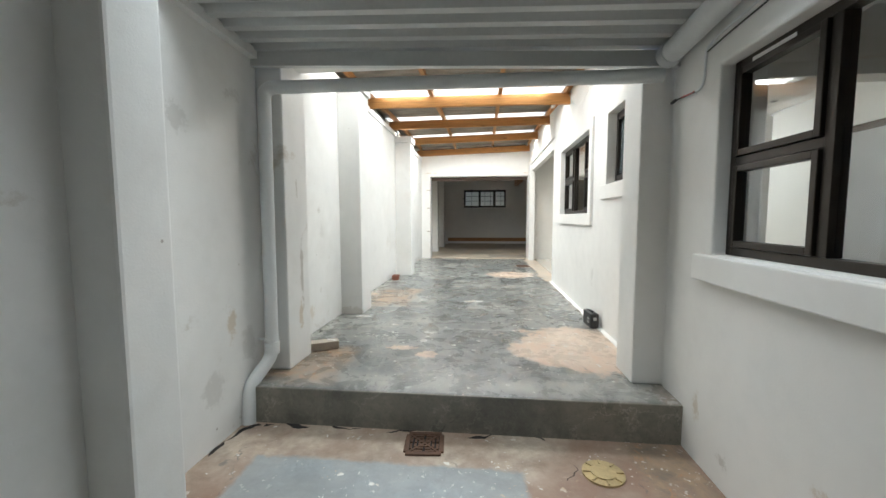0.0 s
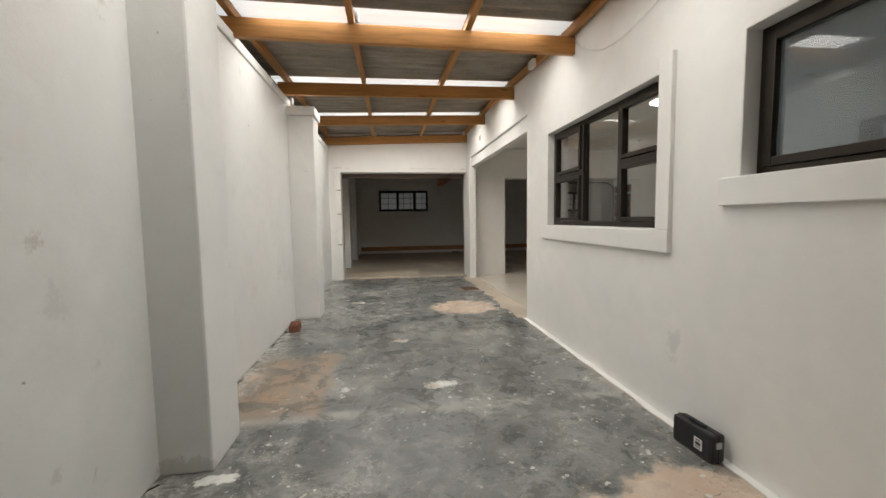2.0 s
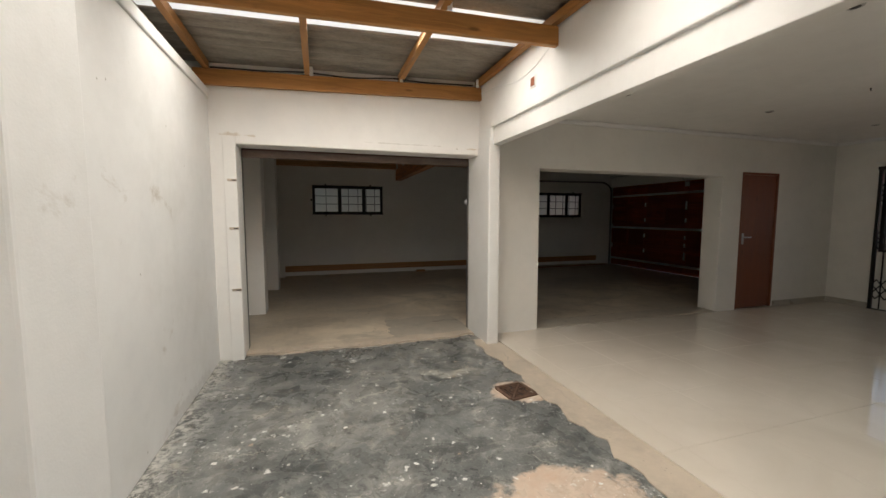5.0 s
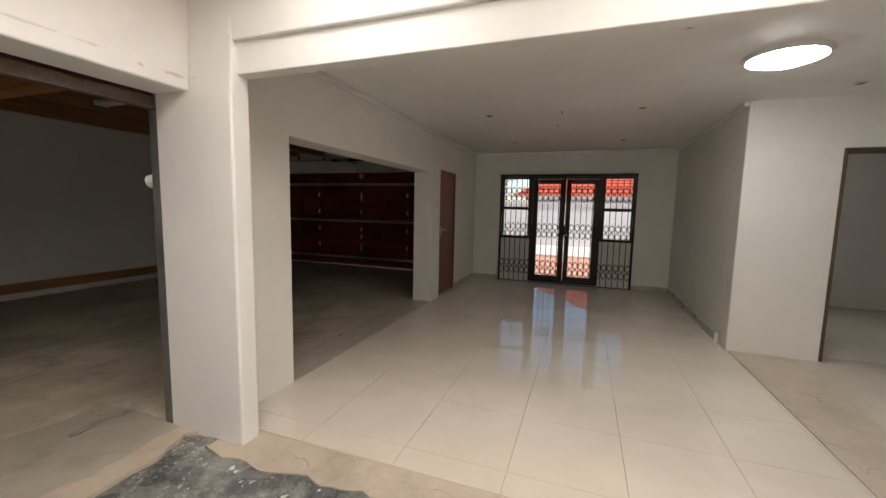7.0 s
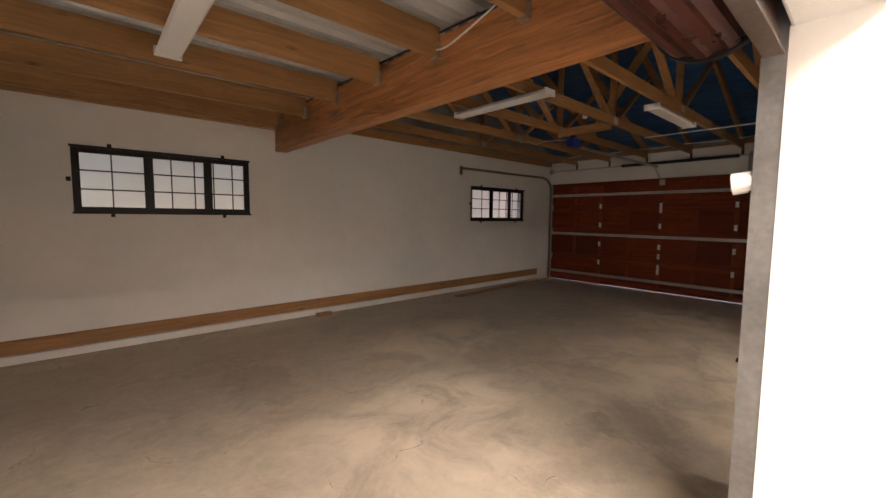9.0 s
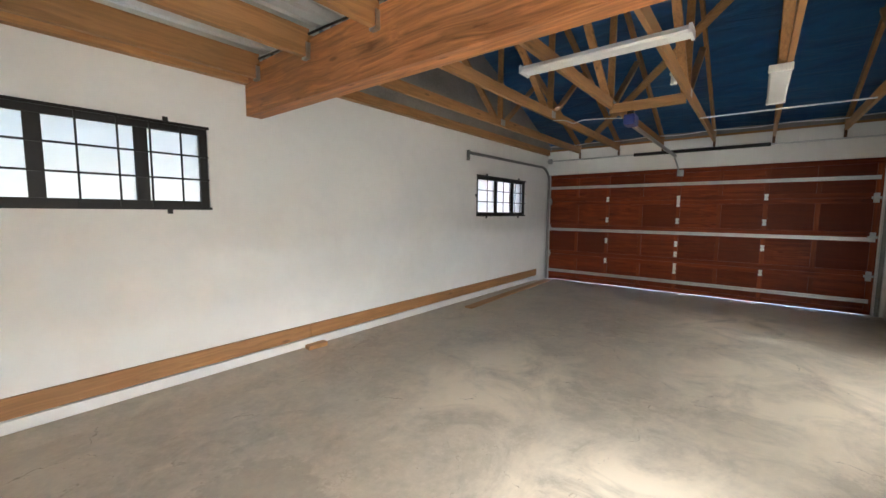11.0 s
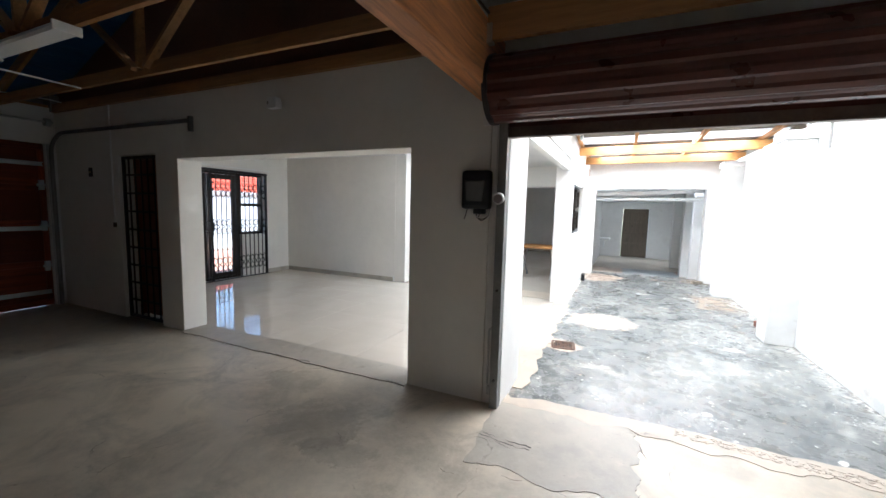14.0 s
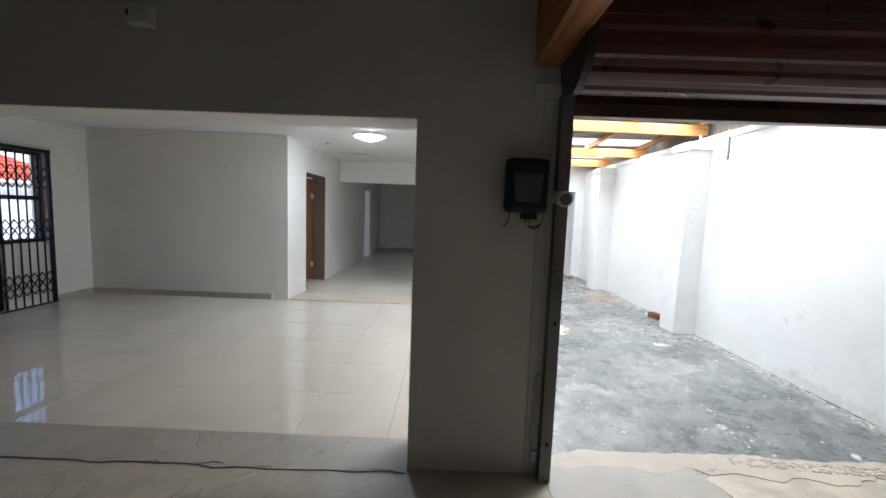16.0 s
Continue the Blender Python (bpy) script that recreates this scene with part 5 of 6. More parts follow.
part("post", rod(bmesh.new(), (5.40, 7.355, 0.02), (5.40, 7.355, 0.14), 0.014, 12), OFFWHITE, t)

# ---------------------------------------------------------------- outside the patio doors
gw = thing("garden_wall", "white plastered garden wall along the paving", "wall", kind="structure")
part("wall", box(17.0, 17.25, -6, 24, -0.45, 1.75, 0.01), FARWALL, gw)
part("coping", box(16.95, 17.3, -6, 24, 1.75, 1.82, 0.01), FARWALL, gw)
structure("driveway", box(17.5, 24, -14, 34, -0.45, -0.1), simple("pale_concrete_drive", (0.5, 0.47, 0.42), 0.8, 0, 0.1), "pale concrete driveway", "driveway")
structure("terrace_step", box(13.5, 17.0, -4, 22, -0.06, 0.02, 0.01), simple("pale_paving", (0.62, 0.56, 0.48), 0.8, 0, 0.12), "pale paving band before the wall", "paving")
hs = thing("neighbour_house", "white neighbour house with a red tiled roof", "house")
part("wall", box(22, 30, -6, 11.8, -0.45, 2.3), FARWALL, hs)
bm = bmesh.new()
vs = [bm.verts.new(v) for v in ((21.3, -7, 2.2), (21.3, 12.6, 2.2), (30.7, 12.6, 2.2), (30.7, -7, 2.2), (26, -2.5, 4.7), (26, 8.6, 4.7))]
for f in ((0, 1, 5, 4), (1, 2, 5), (2, 3, 4, 5), (3, 0, 4), (3, 2, 1, 0)):
    bm.faces.new([vs[i] for i in f])
rf = part("roof", bm, ROOFTILE, hs, "red clay tiled hipped roof")
bm = bmesh.new()
for k in range(1, 14):
    f = k / 14
    x, z = 21.3 + 4.7 * f, 2.2 + 2.5 * f
    B(bm, x - 0.02, x + 0.03, -7 + 4.5 * f, 12.6 - 4.0 * f, z, z + 0.05)
part("tile_course", bm, ROOFTILE, rf)
for wy in (1.5, 6.5):
    wi = part("window", box(21.95, 22.0, wy, wy + 1.6, 0.8, 1.9), ALU, hs)
    part("pane", box(21.94, 21.95, wy + 0.06, wy + 1.54, 0.86, 1.84), GLASS, wi)
part("gutter", box(21.15, 21.3, -7, 12.6, 2.1, 2.22), OFFWHITE, hs)


def tree(x, y, h, seed):
    rnd = random.Random(seed)
    t = thing("tree", "leafy green garden tree beyond the wall", "tree")
    bm = bmesh.new()
    rod(bm, (x, y, -0.45), (x + 0.1, y, h * 0.45), 0.16, 10, 0.11)
    tips = []
    for k in range(9):
        a = k * 2.4
        tip = (x + math.cos(a) * rnd.uniform(0.6, 1.6), y + math.sin(a) * rnd.uniform(0.6, 1.6), h * rnd.uniform(0.55, 0.95))
        rod(bm, (x + 0.1, y, h * rnd.uniform(0.3, 0.45)), tip, 0.06, 7, 0.015)
        tips.append(tip)
    part("trunk", bm, BARK, t)
    verts, faces = [], []
    for tip in tips:
        for _ in range(420):
            c = Vector(tip) + Vector((rnd.gauss(0, 0.45), rnd.gauss(0, 0.45), rnd.gauss(0, 0.35)))
            u = Vector((rnd.uniform(-1, 1), rnd.uniform(-1, 1), rnd.uniform(-1, 1))).normalized() * 0.07
            v = u.orthogonal().normalized() * 0.035
            k = len(verts)
            verts += [c - u, c + v, c + u, c - v]
            faces.append((k, k + 1, k + 2, k + 3))
    me = bpy.data.meshes.new("crown")
    me.from_pydata(verts, [], faces)
    me.materials.append(LEAF)
    ob = new("crown", me)
    ob.parent = t


tree(19.5, 16.6, 4.6, 1)
tree(20.5, 19.5, 5.2, 2)
tree(30.0, 15.0, 6.0, 3)

# ---------------------------------------------------------------- garage roof
RIDGE, EAVE_W, EAVE_E, CH = 5.32, 2.09, 8.50, 2.71
TOP = 4.15


def top_z(x):
    f = (x - EAVE_W) / (RIDGE - EAVE_W) if x < RIDGE else (EAVE_E - x) / (EAVE_E - RIDGE)
    return CH + 0.12 + (TOP - CH - 0.12) * f


tr = thing("roof_truss", "nailed pine roof truss with diagonal webs", "truss", "garage roof trusses")
part("bottom_chord", box(EAVE_W + 0.07, EAVE_E, -0.019, 0.019, CH, CH + 0.115, 0.003), PINE_G, tr)
for a, b in ((EAVE_W + 0.05, RIDGE), (EAVE_E + 0.03, RIDGE)):
    part("top_chord", bar(bmesh.new(), (a, 0, CH + 0.11), (b, 0, TOP), 0.038, 0.115), PINE_G, tr)
nodes = (5.33,)
for a, b in ((5.24, 4.12), (5.33, RIDGE), (5.42, 6.52)):
    part("web", bar(bmesh.new(), (a, 0.03, CH + 0.06), (b, 0.03, top_z(b) - 0.03), 0.034, 0.075, up=(0, 1, 0)), PINE_G, tr)
for nx in nodes:
    part("nail_plate", box(nx - 0.06, nx + 0.06, -0.021, -0.0195, CH + 0.015, CH + 0.10), GALV, tr)
TRUSSES = (15.80, 15.04, 14.28, 13.50, 12.72, 11.92)
tr.matrix_world = pose(0, TRUSSES[0], 0)
for ty in TRUSSES[1:]:
    copy_thing(tr, pose(0, ty, 0))
for ty in TRUSSES:
    t = thing("truss_strap", "steel hold-down strap below the truss end", "strap", "truss straps")
    part("strap", box(8.515, 8.538, ty - 0.018, ty + 0.018, 2.60, 2.74, 0.002), IRON, t)
for name, xa, za, xb, zb in (("underlay_west", 1.85, CH + 0.12, RIDGE, TOP + 0.08), ("underlay_east", RIDGE, TOP + 0.08, 8.85, CH + 0.10)):
    bm = bmesh.new()
    rows = [[bm.verts.new((xa + (xb - xa) * i / 24, 11.15 + 5.6 * j / 20, za + (zb - za) * i / 24 + 0.075 + 0.012 * math.sin(j * 1.7 + i * 0.9))) for j in range(21)] for i in range(25)]
    for a, b in zip(rows, rows[1:]):
        for j in range(20):
            bm.faces.new((a[j], b[j], b[j + 1], a[j + 1]))
    ob = structure(name, bm, UNDERLAY, "dark blue plastic roof underlay with folds", "underlay")
    for p in ob.data.polygons:
        p.use_smooth = True
for name, ya, yb, mt, lab in (("gable_north", 16.53, 16.70, GREYBOARD, "grey cement gable above the garage wall"), ("gable_south", 11.14, 11.30, BOARD, "brown hardboard gable above the garage wall")):
    bm = bmesh.new()
    pts = ((1.8, 2.70), (8.85, 2.70), (8.85, 2.96), (RIDGE, TOP + 0.3), (1.8, 2.96))
    fa = [[bm.verts.new((x, y, z)) for x, z in pts] for y in (ya, yb)]
    bm.faces.new(fa[0]), bm.faces.new(fa[1])
    for i in range(5):
        j = (i + 1) % 5
        bm.faces.new((fa[0][i], fa[0][j], fa[1][j], fa[1][i]))
    structure(name, bm, mt, lab, "gable")
for name, ya, yb, z0 in (("wall_plate", 16.44, 16.53, 2.722), ("wall_plate", 11.30, 11.39, 2.742)):
    structure(name, box(2.2, 8.50, ya, yb, z0, z0 + 0.11, 0.004), PINE_G, "pine wall plate under the trusses", "wall plate")
structure("wall_plate", box(8.56, 8.70, 11.4, 16.45, 2.80, 2.84, 0.003), PINE_GY, "pine wall plate over the garage door", "wall plate")
structure("eaves_board", box(8.70, 8.73, 11.36, 16.50, 2.84, 3.02), GREYBOARD, "grey board closing the garage eaves", "board")
structure("eaves_block", box(8.505, 8.80, 11.30, 11.40, 2.745, 2.98), GREYBOARD, "grey cement block filling the eaves corner", "block")
t = thing("roof_brace", "diagonal pine wind brace under the roof slope", "brace")
part("brace", bar(bmesh.new(), (7.95, 15.46, 2.83), (5.55, 13.15, 3.80), 0.11, 0.035), PINE_GY, t)
t = thing("laminated_beam", "thick rough-sawn pine beam across the garage", "beam")
part("beam", box(2.02, 2.165, 11.356, 16.504, 2.33, 2.74, 0.006), BEAM, t)
for jy in (11.75, 12.5, 13.25, 14.0, 14.75, 15.5, 16.25):
    t = thing("ceiling_joist", "sawn pine joist over the garage end", "joist", "garage joists")
    part("joist", box(-0.858, 2.018, jy - 0.025, jy + 0.025, 2.60, 2.80, 0.004), PINE_G, t)
    part("hanger", box(1.985, 2.0185, jy - 0.032, jy + 0.032, 2.585, 2.70, 0.002), GALV, t)
structure("joist_plate", box(-0.86, 2.018, 16.43, 16.504, 2.60, 2.72, 0.004), PINE_G, "pine plate along the garage wall", "wall plate")
wr = thing("garage_side_roof", "pale box-rib steel roof over the joists", "roof", kind="structure")
part("roof_sheet", ribbed(-1.2, 2.2, 11.2, 16.8, 2.84, 2.86), SHEETW, wr)
# Out of view; added to dim the sky reaching the frosted panes.
structure("eaves", box(2.2, 9.2, 16.76, 17.45, 2.90, 2.96), FIBRE, "unseen grey eaves added to cut skylight at the garage windows", "eaves")
structure("roof_cover", box(-1.3, 2.2, 11.15, 17.45, 2.93, 2.97), FIBRE, "grey outer roof covering", "roof")
t = thing("beam_cable", "grey cable looped over the beam", "cable")
tube(round_path([(1.6, 13.6, 2.83), (1.9, 13.4, 2.70), (2.0, 13.2, 2.62), (2.01, 12.9, 2.70), (2.0, 12.6, 2.78)], 0.12, 8), 0.006, "cable", OFFWHITE, t)
tube([(2.012, 11.5 + 0.25 * i, 2.755 + 0.01 * math.sin(i * 2.1)) for i in range(20)], 0.009, "cable", BLACKP, t)


def batten_light(x, y, z, turn, label):
    t = thing("fluorescent_batten", label, "light", "fluorescent battens", at=(x, y, z, 0, 0, turn))
    bm = bmesh.new()
    prof = ((-0.055, 0.0), (0.055, 0.0), (0.075, -0.035), (0.06, -0.05), (-0.06, -0.05), (-0.075, -0.035))
    e = [[bm.verts.new((s * 0.6, a, b)) for a, b in prof] for s in (-1, 1)]
    bm.faces.new(e[0]), bm.faces.new(e[1])
    for i in range(6):
        j = (i + 1) % 6
        bm.faces.new((e[0][i], e[0][j], e[1][j], e[1][i]))
    part("housing", bm, OFFWHITE, t)
    for s in (-1, 1):
        part("end_cap", box(s * 0.608 - 0.012, s * 0.608 + 0.012, -0.08, 0.08, -0.06, 0.004, 0.006), OFFWHITE, t)


batten_light(3.44, 13.87, 2.705, 90, "unlit white fluorescent batten hung below the trusses")
batten_light(5.22, 12.775, 2.70, 0, "unlit white fluorescent batten along a truss")
batten_light(0.60, 13.78, 2.60, 90, "unlit white fluorescent batten under the joists")

# ---------------------------------------------------------------- sectional garage door
ZINC = simple("bright_zinc", (0.78, 0.78, 0.77), 0.45, 0.6, 0.08)
gd = thing("garage_door", "closed mahogany sectional garage door with steel struts", "garage door")
Y0, Y1, X = 11.49, 16.48, 8.58
panel_len = (Y1 - Y0 - 0.06) / 8
ZS = (0.028, 0.595, 1.163, 1.731, 2.298)
for k, (za, zb) in enumerate(zip(ZS, ZS[1:])):
    bm = bmesh.new()
    B(bm, X - 0.006, X + 0.03, Y0, Y1, za, za + 0.075, 0.003)
    B(bm, X - 0.006, X + 0.03, Y0, Y1, zb - 0.078, zb - 0.003, 0.003)
    B(bm, X + 0.012, X + 0.026, Y0, Y1, zb - 0.01, zb + 0.012)
    sec = part("section", bm, MAHOG, gd)
    for j in range(9):
        yy = Y0 + 0.03 + panel_len * j
        part("stile", box(X - 0.0075, X + 0.029, yy - 0.03, yy + 0.03, za + 0.075, zb - 0.078, 0.003), MAHOG_Z, sec)
    for j in range(8):
        yy = Y0 + 0.03 + panel_len * j
        part("panel", box(X + 0.016, X + 0.028, yy + 0.03, yy + panel_len - 0.03, za + 0.075, zb - 0.078), MAHOG, sec)
for z in (2.02, 1.13, 0.226):
    bm = bmesh.new()
    B(bm, X - 0.045, X - 0.01, Y0 + 0.02, Y1 - 0.02, z - 0.028, z - 0.018, 0.002)
    B(bm, X - 0.045, X - 0.01, Y0 + 0.02, Y1 - 0.02, z + 0.018, z + 0.028, 0.002)
    B(bm, X - 0.018, X - 0.01, Y0 + 0.02, Y1 - 0.02, z - 0.018, z + 0.018)
    part("strut", bm, GALV, gd)
for j in (2, 4, 6):
    yy = Y0 + 0.03 + panel_len * j
    for z in (1.76, 1.35, 0.93, 0.52) + ((1.66, 0.43, 0.74) if j == 4 else ()):
        bm = box(X - 0.014, X - 0.006, yy - 0.026, yy + 0.026, z - 0.05, z - 0.012, 0.003)
        B(bm, X - 0.014, X - 0.006, yy - 0.026, yy + 0.026, z + 0.012, z + 0.05, 0.003)
        B(bm, X - 0.012, X - 0.006, yy - 0.016, yy + 0.016, z - 0.013, z + 0.013)
        hg = part("hinge", bm, ZINC, gd, "bright zinc hinge plate")
        part("pin", rod(bmesh.new(), (X - 0.018, yy - 0.024, z), (X - 0.018, yy + 0.024, z), 0.007, 8), ZINC, hg)
for z in (1.731, 1.163, 0.595):
    for yy in (Y0 + 0.045, Y1 - 0.045):
        rb = part("roller_bracket", box(X - 0.035, X - 0.006, yy - 0.03, yy + 0.03, z - 0.07, z + 0.07, 0.004), GALV, gd)
        part("roller", rod(bmesh.new(), (X - 0.03, yy - 0.05, z), (X - 0.03, yy + 0.05, z), 0.018, 10), GALV, rb)
part("top_bracket", box(X - 0.04, X - 0.006, 13.93, 14.03, 2.16, 2.27, 0.004), GALV, gd)
bm = box(8.615, 8.65, 11.44, 11.56, 0.02, 2.32, 0.003)
B(bm, 8.615, 8.65, 16.42, 16.51, 0.02, 2.32, 0.003)
B(bm, 8.615, 8.65, 11.56, 16.42, 2.24, 2.34, 0.003)
structure("door_stop", bm, MAHOG_Z, "brown wooden stops round the garage door", "trim")
TRACK = simple("dull_track_steel", (0.20, 0.20, 0.20), 0.45, 0.7, 0.3)
tk = thing("door_tracks", "galvanised garage door tracks and spring shaft", "track")
for yy in (11.43, 16.45):
    tube(round_path([(8.50, yy, 0.03), (8.50, yy, 2.28), (8.25, yy, 2.44), (5.45, yy, 2.42)], 0.25, 6), 0.024, "track", TRACK, tk)
    part("hanger", box(5.42, 5.46, yy - 0.012, yy + 0.03, 2.30, 2.46, 0.003), TRACK, tk)
    part("angle", box(8.51, 8.54, yy - 0.035, yy + 0.035, 0.02, 2.3, 0.002), GALV, tk)
part("shaft", rod(bmesh.new(), (8.47, 11.40, 2.59), (8.47, 16.48, 2.59), 0.014, 12), GALV, tk)
part("spring", rod(bmesh.new(), (8.47, 12.75, 2.59), (8.47, 14.75, 2.59), 0.030, 14), BLACKP, tk)
for yy in (11.46, 16.42):
    part("cable_drum", rod(bmesh.new(), (8.47, yy - 0.03, 2.59), (8.47, yy + 0.03, 2.59), 0.055, 18), GALV, tk)
op = thing("door_opener", "blue garage door motor hung from the trusses", "opener")
BLUEP = simple("blue_plastic", (0.02, 0.04, 0.22), 0.35, 0, 0.2)
part("motor", box(5.22, 5.44, 14.01, 14.13, 2.50, 2.62, 0.02), BLUEP, op)
part("mount", box(5.26, 5.33, 14.03, 14.10, 2.60, 2.66, 0.004), BLACKP, op)
part("rail", box(5.44, 8.50, 14.045, 14.085, 2.50, 2.535, 0.003), GALV, op)
part("board", box(5.27, 5.31, 13.52, 14.30, 2.66, 2.77, 0.004), PINE_GY, op)
part("arm", bar(bmesh.new(), (8.35, 14.065, 2.50), (8.55, 14.0, 2.25), 0.02, 0.012), GALV, op)
t = thing("conduit", "white conduit fixed under the trusses", "conduit")
tube(round_path([(6.40, 11.95, 2.699), (6.38, 12.8, 2.702), (6.35, 13.50, 2.698)], 0.05), 0.009, "pipe", PVC, t)
t = thing("white_cable", "loose white cable looped under the trusses", "cable")
tube(round_path([(5.36, 15.04, 2.70), (5.40, 14.88, 2.69), (5.46, 14.80, 2.64), (5.52, 14.72, 2.69), (5.62, 14.55, 2.70), (5.76, 14.28, 2.70)], 0.05), 0.006, "cable", OFFWHITE, t)
t = thing("white_cable", "white cable strung above the garage door", "cable")
tube([(8.22, 11.32 + 0.2 * i, 2.845 + 0.012 * math.sin(i * 1.3)) for i in range(26)], 0.008, "cable", OFFWHITE, t)
t = thing("lamp_holder", "white bulb holder on a truss web", "lamp")
part("holder", rod(bmesh.new(), (4.63, 13.54, 2.78), (4.63, 13.54, 2.69), 0.028, 14), OFFWHITE, t)
part("rose", rod(bmesh.new(), (4.63, 13.54, 2.80), (4.63, 13.54, 2.78), 0.04, 14), OFFWHITE, t)

# ---------------------------------------------------------------- roller door over the courtyard opening
DARKSTEEL = simple("dark_grey_steel", (0.22, 0.22, 0.215), 0.5, 0.6, 0.3)
rd = thing("roller_door", "rolled-up maroon steel roller door", "roller door")
bm = bmesh.new()
ring = []
for i in range(72):
    a = 2 * math.pi * i / 72
    r = 0.205 + 0.012 * (1 if (i % 6) in (0, 1, 2) else 0)
    ring.append((11.60 + r * math.cos(a), 2.345 + r * math.sin(a)))
ends = [[bm.verts.new((x, y, z)) for y, z in ring] for x in (-0.66, 2.0)]
bm.faces.new(ends[0]), bm.faces.new(ends[1])
for i in range(72):
    j = (i + 1) % 72
    bm.faces.new((ends[0][i], ends[0][j], ends[1][j], ends[1][i]))
part("drum", bm, MAROON, rd)
bm = bmesh.new()
for i in range(4):
    B(bm, -0.62, 1.99, 11.385 + (0.008 if i % 2 else 0), 11.395 + (0.008 if i % 2 else 0), 2.14 + i * 0.055, 2.195 + i * 0.055)
part("curtain", bm, MAROON, rd)
bm = bmesh.new()
B(bm, -0.60, 1.975, 11.375, 11.405, 2.075, 2.14, 0.004)
B(bm, -0.60, 1.975, 11.36, 11.42, 2.065, 2.077, 0.003)
part("bottom_bar", bm, simple("weathered_bottom_bar", (0.16, 0.12, 0.10), 0.4, 0.5, 0.4), rd)
for x in (-0.69, 2.0):
    part("end_plate", rod(bmesh.new(), (x - 0.004, 11.60, 2.345), (x + 0.03, 11.60, 2.345), 0.225, 36), BLACKP, rd)
for x0, x1 in ((1.957, 2.02), (-0.64, -0.577)):
    bm = bmesh.new()
    B(bm, x0, x1, 11.352, 11.358, 0.02, 2.35)
    for e in (x0, x1 - 0.004):
        B(bm, e, e + 0.004, 11.358, 11.42, 0.02, 2.30)
    B(bm, x0, x1, 11.42, 11.425, 0.02, 2.30)
    gd_ = part("guide_rail", bm, DARKSTEEL, rd, "dull grey steel guide rail")
    for z in (0.25, 0.95, 1.6):
        part("bolt", rod(bmesh.new(), ((x0 + x1) / 2, 11.425, z), ((x0 + x1) / 2, 11.437, z), 0.010, 8), STEELB, gd_)

# ---------------------------------------------------------------- garage wall fittings
s = thing("alarm_sensor", "black outdoor motion sensor with trailing wires", "sensor")
part("body", box(2.07, 2.295, 11.355, 11.45, 1.55, 1.84, 0.03), BLACKP, s)
bm = box(2.10, 2.265, 11.445, 11.468, 1.605, 1.765, 0.016)
for v in bm.verts:
    f = (1.765 - v.co.z) / 0.16
    v.co.x = 2.1825 + (v.co.x - 2.1825) * (1 - 0.22 * f)
part("lens", bm, simple("smoked_lens", (0.13, 0.13, 0.125), 0.25), s)
for k in range(3):
    tube(round_path([(2.19 - 0.02 * k, 11.40, 1.552), (2.20 - 0.02 * k, 11.42, 1.50 - 0.012 * k), (2.13, 11.425, 1.482 - 0.010 * k), (2.085, 11.41, 1.50), (2.08, 11.40, 1.553)], 0.04), 0.0035, "wire", BLACKP if k else OFFWHITE, s)
tube(round_path([(2.2, 11.39, 1.55), (2.17, 11.41, 1.49), (2.09, 11.40, 1.48), (2.06, 11.37, 1.56)], 0.03), 0.005, "wire", OFFWHITE, s)
tube(round_path([(2.26, 11.39, 1.56), (2.27, 11.40, 1.50), (2.29, 11.38, 1.47)], 0.02), 0.003, "wire", BLACKP, s)
part("bracket", box(2.12, 2.20, 11.36, 11.43, 1.515, 1.56, 0.006), BLACKP, s)
cm = thing("bullet_camera", "white bullet camera pointing into the garage", "camera")
part("body", rod(bmesh.new(), (2.005, 11.36, 1.645), (1.993, 11.49, 1.627), 0.038, 20, 0.042), OFFWHITE, cm)
part("front", rod(bmesh.new(), (1.993, 11.49, 1.627), (1.9925, 11.494, 1.6265), 0.031, 20), simple("camera_front", (0.2, 0.16, 0.16), 0.3), cm)
bx = thing("junction_box", "white junction box and conduit beside the roller door", "box")
part("box", box(2.02, 2.16, 11.355, 11.39, 2.17, 2.235, 0.004), OFFWHITE, bx)
tube(round_path([(2.05, 11.365, 2.17), (2.05, 11.365, 1.85), (2.045, 11.365, 1.5), (2.05, 11.365, 1.2)], 0.04), 0.007, "conduit", OFFWHITE, bx)
tube(round_path([(2.06, 11.362, 0.18), (2.06, 11.362, 0.62), (2.03, 11.362, 0.64)], 0.03), 0.008, "rod", GALV, bx)
part("bolt_plate", box(2.03, 2.06, 11.355, 11.375, 0.10, 0.17, 0.003), GALV, bx)
ws = thing("wall_sensor", "small white ceiling-height alarm sensor", "sensor")
part("body", box(4.16, 4.28, 11.40, 11.47, 2.44, 2.54, 0.012), OFFWHITE, ws)
part("window", box(4.255, 4.265, 11.47, 11.474, 2.475, 2.505), BLACKP, ws)
part("arm", box(4.20, 4.24, 11.355, 11.40, 2.46, 2.52, 0.004), OFFWHITE, ws)
sw = thing("light_switch", "black two-button switch on the garage wall", "switch")
part("plate", box(7.62, 7.70, 11.355, 11.368, 1.85, 1.97, 0.004), BLACKP, sw)
part("button", box(7.64, 7.68, 11.368, 11.374, 1.90, 1.92, 0.002), BRASS, sw)
sw = thing("door_button", "small black push button on a conduit", "switch")
part("button", box(7.12, 7.17, 11.355, 11.375, 1.20, 1.26, 0.004), BLACKP, sw)
part("conduit", rod(bmesh.new(), (7.145, 11.362, 1.26), (7.145, 11.362, 2.74), 0.009, 8), OFFWHITE, sw)
sk = thing("timber_skirting", "rough pine board fixed along the garage wall", "board")
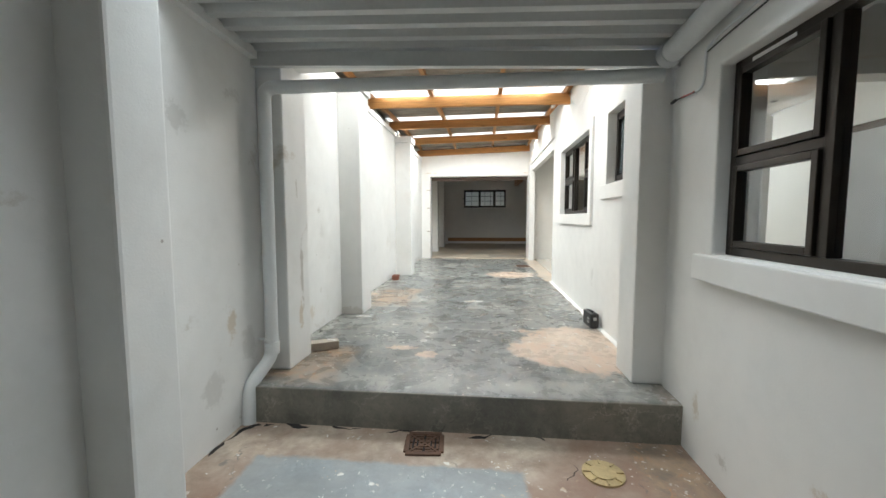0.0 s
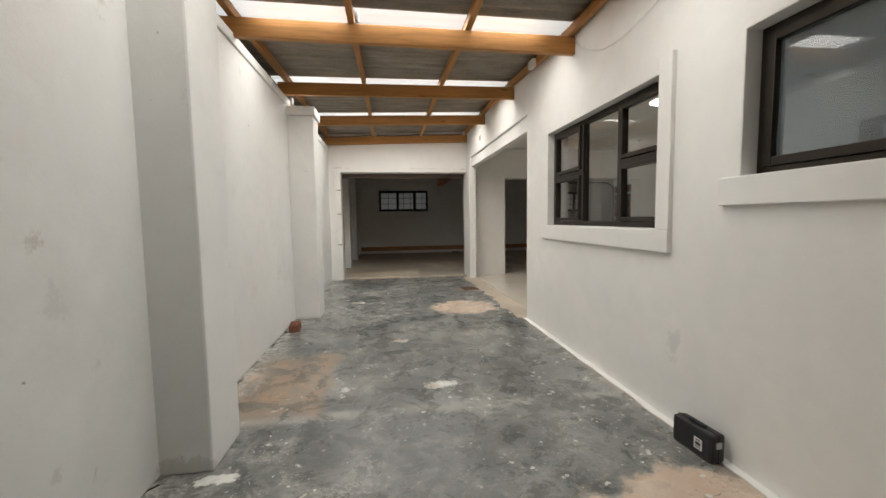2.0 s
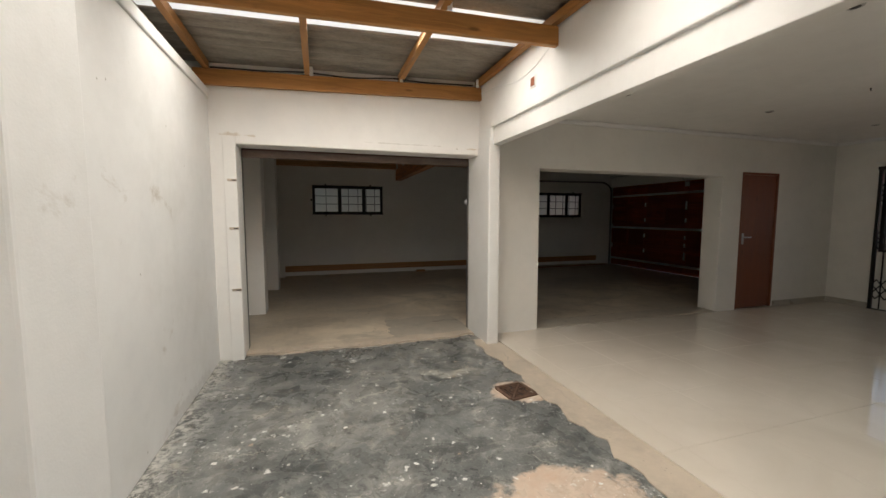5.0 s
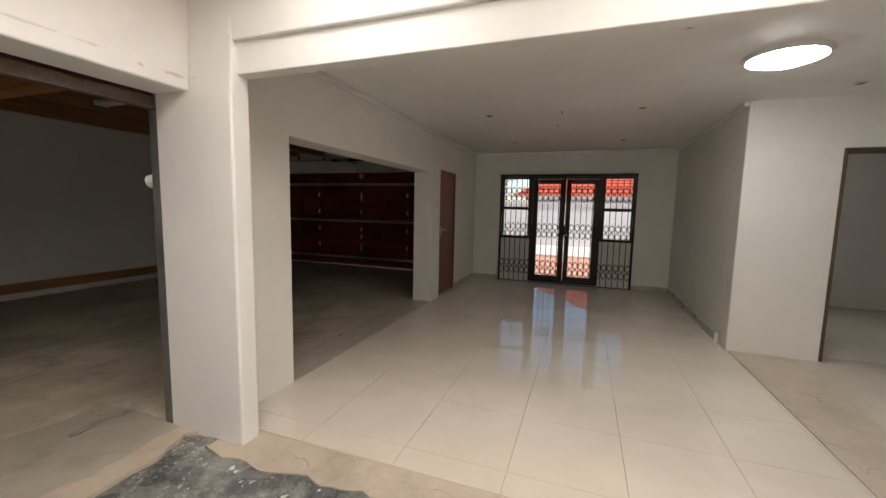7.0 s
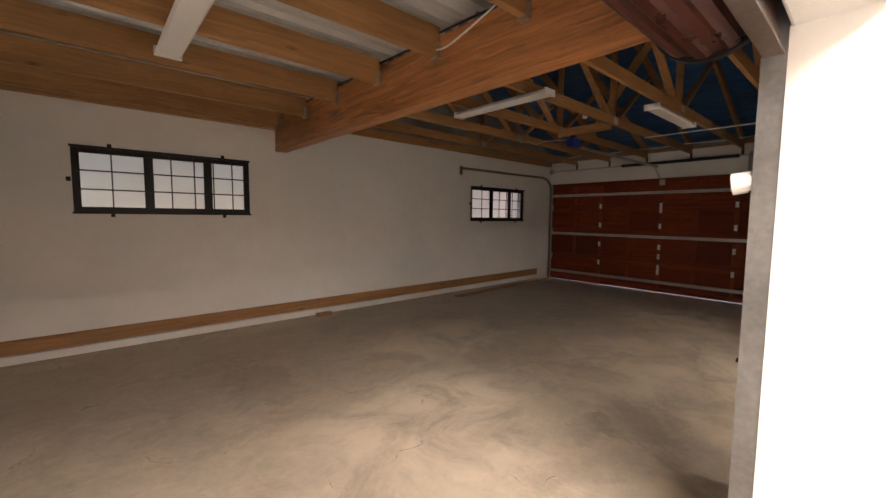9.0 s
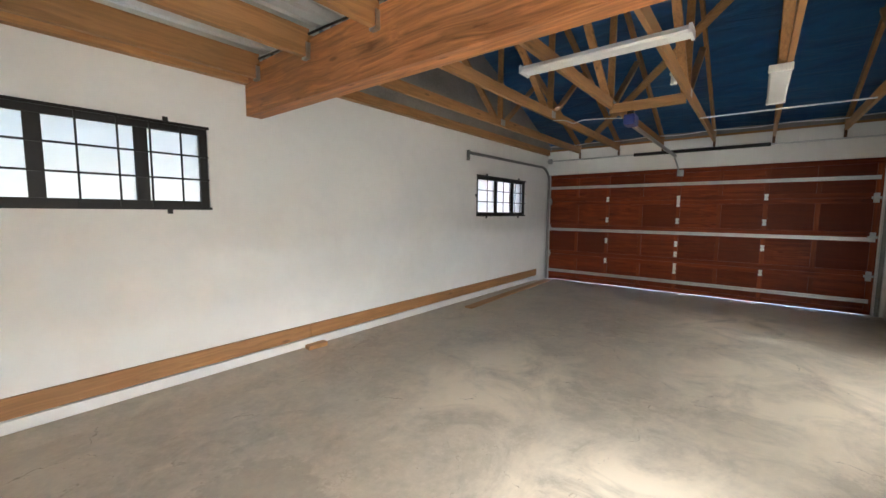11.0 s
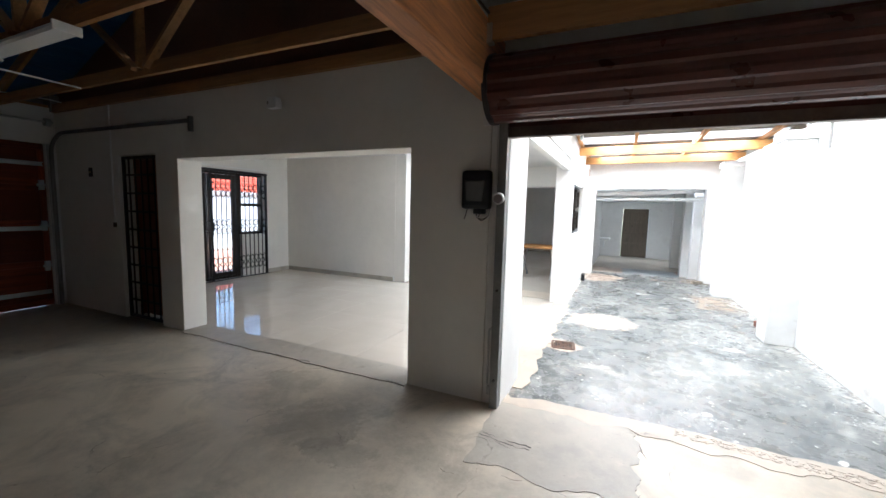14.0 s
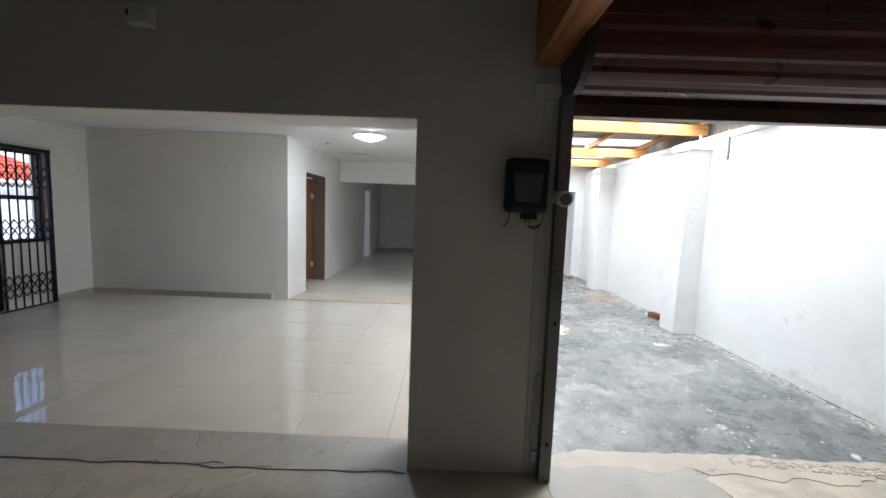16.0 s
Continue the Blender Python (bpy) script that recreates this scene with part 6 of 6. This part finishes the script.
for a, b in ((-0.60, 2.60), (2.605, 5.3), (5.305, 8.05)):
    part("board", box(a, b, 16.475, 16.504, 0.146, 0.285, 0.004), PINE_G, sk)
sk2 = thing("white_ledge", "white painted ledge below the pine board", "ledge")
part("ledge", box(-0.60, 8.05, 16.465, 16.504, 0.056, 0.138, 0.004), OFFWHITE, sk2)
bm = bmesh.new()
ends = [[bm.verts.new((x, y, z)) for y, z in ((16.22, 0.0205), (16.504, 0.054), (16.504, 0.0))] for x in (-0.60, 8.05)]
bm.faces.new(ends[0]), bm.faces.new(ends[1])
for i in range(3):
    bm.faces.new((ends[0][i], ends[0][(i + 1) % 3], ends[1][(i + 1) % 3], ends[1][i]))
structure("cement_fillet", bm, GARAGE, "grey cement fillet along the garage wall", "trim")
pk = thing("loose_plank", "loose pine plank on the garage floor", "plank")
part("plank", bar(bmesh.new(), (5.12, 16.20, 0.036), (8.25, 16.30, 0.041), 0.13, 0.022, bevel=0.003), PINE_G, pk)
bk = thing("wood_block", "short pine block lying against the skirting", "block")
part("block", box(2.52, 2.74, 16.38, 16.464, 0.021, 0.085, 0.004), PINE_G, bk)


def steel_window(name, x0, x1, z0, z1):
    w = thing(name, "black steel window with burglar bars and obscure glass", "window", kind="structure")
    bm = framed(bmesh.new(), 0, -x1, -x0, z0, z1, 0.062, 0.05)
    bmesh.ops.rotate(bm, matrix=Matrix.Rotation(radians(90), 3, "Z"), verts=bm.verts)
    bmesh.ops.translate(bm, vec=(0, 16.545, 0), verts=bm.verts)
    part("window_frame", bm, STEELB, w)
    posts = [x0 + 0.02, x0 + (x1 - x0) * 0.377, x0 + (x1 - x0) * 0.723, x1 - 0.02]
    for m in posts[1:3]:
        part("mullion", box(m - 0.042, m + 0.042, 16.525, 16.57, z0 + 0.062, z1 - 0.062, 0.003), STEELB, w)
    for a, b in zip(posts, posts[1:]):
        ob = part("pane", box(a + 0.036, b - 0.036, 16.548, 16.553, z0 + 0.055, z1 - 0.055), FROST, w)
        ob.visible_shadow = False
    g = part("burglar_bars", bmesh_bars(x0, x1, z0, z1), STEELB, w)
    for fx, fz in ((x0 + 0.3, z1 + 0.02), (x0 + 0.3, z0 - 0.02), (x1 - 0.3, z1 + 0.02), (x1 - 0.3, z0 - 0.02), (x0 - 0.025, (z0 + z1) / 2)):
        part("fixing_lug", box(fx - 0.018, fx + 0.018, 16.49, 16.508, fz - 0.022, fz + 0.022, 0.003), STEELB, g)


def bmesh_bars(x0, x1, z0, z1):
    bm = bmesh.new()
    for f in (1 / 3, 2 / 3):
        z = z0 + 0.05 + (z1 - z0 - 0.1) * f
        B(bm, x0, x1, 16.498, 16.510, z - 0.007, z + 0.007)
    for f in (0.187, 0.50, 0.636, 0.755, 0.879):
        x = x0 + (x1 - x0) * f
        B(bm, x - 0.006, x + 0.006, 16.499, 16.509, z0, z1)
    B(bm, x0 - 0.01, x1 + 0.01, 16.496, 16.512, z1 - 0.012, z1 + 0.01)
    B(bm, x0 - 0.01, x1 + 0.01, 16.496, 16.512, z0 - 0.01, z0 + 0.012)
    return bm


steel_window("window_4", 0.04, 1.69, 1.495, 2.165)
steel_window("window_5", 5.76, 7.50, 1.425, 2.10)
structure("boundary_wall", box(-6, 14, 17.75, 17.95, -0.45, 2.7), VIBRA, "pale precast boundary wall behind the garage", "wall")

# ---------------------------------------------------------------- porcelain floor tiles
TX, TY, TS = 2.3125, 8.545, 0.6335
tile_mesh = mesh(box(-TS / 2 + 0.0012, TS / 2 - 0.0012, -TS / 2 + 0.0012, TS / 2 - 0.0012, 0.004, 0.016, 0.0008), "tile", TILE)
floor_ob = bpy.data.objects["floor_house"]


def lay(x0, x1, y0, y1):
    """Whole tiles on the grid, cut ones along the edges."""
    i0, i1 = math.floor((x0 - TX) / TS), math.ceil((x1 - TX) / TS)
    j0, j1 = math.floor((y0 - TY) / TS), math.ceil((y1 - TY) / TS)
    for i in range(i0, i1):
        for j in range(j0, j1):
            a, b = max(x0, TX + i * TS), min(x1, TX + (i + 1) * TS)
            c, d = max(y0, TY + j * TS), min(y1, TY + (j + 1) * TS)
            if b - a < 0.02 or d - c < 0.02:
                continue
            if b - a > TS - 0.001 and d - c > TS - 0.001:
                ob = new("tile", tile_mesh)
                ob.location = ((a + b) / 2, (c + d) / 2, 0)
            else:
                ob = new("tile", mesh(box(a + 0.0012, b - 0.0012, c + 0.0012, d - 0.0012, 0.004, 0.016), "tile", TILE))
            ob.parent = floor_ob


lay(2.125, 8.345, 7.325, 11.065)
lay(2.205, 5.145, -1.09, 6.775)
lay(2.205, 5.145, 7.302, 7.325)
lay(5.395, 8.34, 4.105, 7.075)
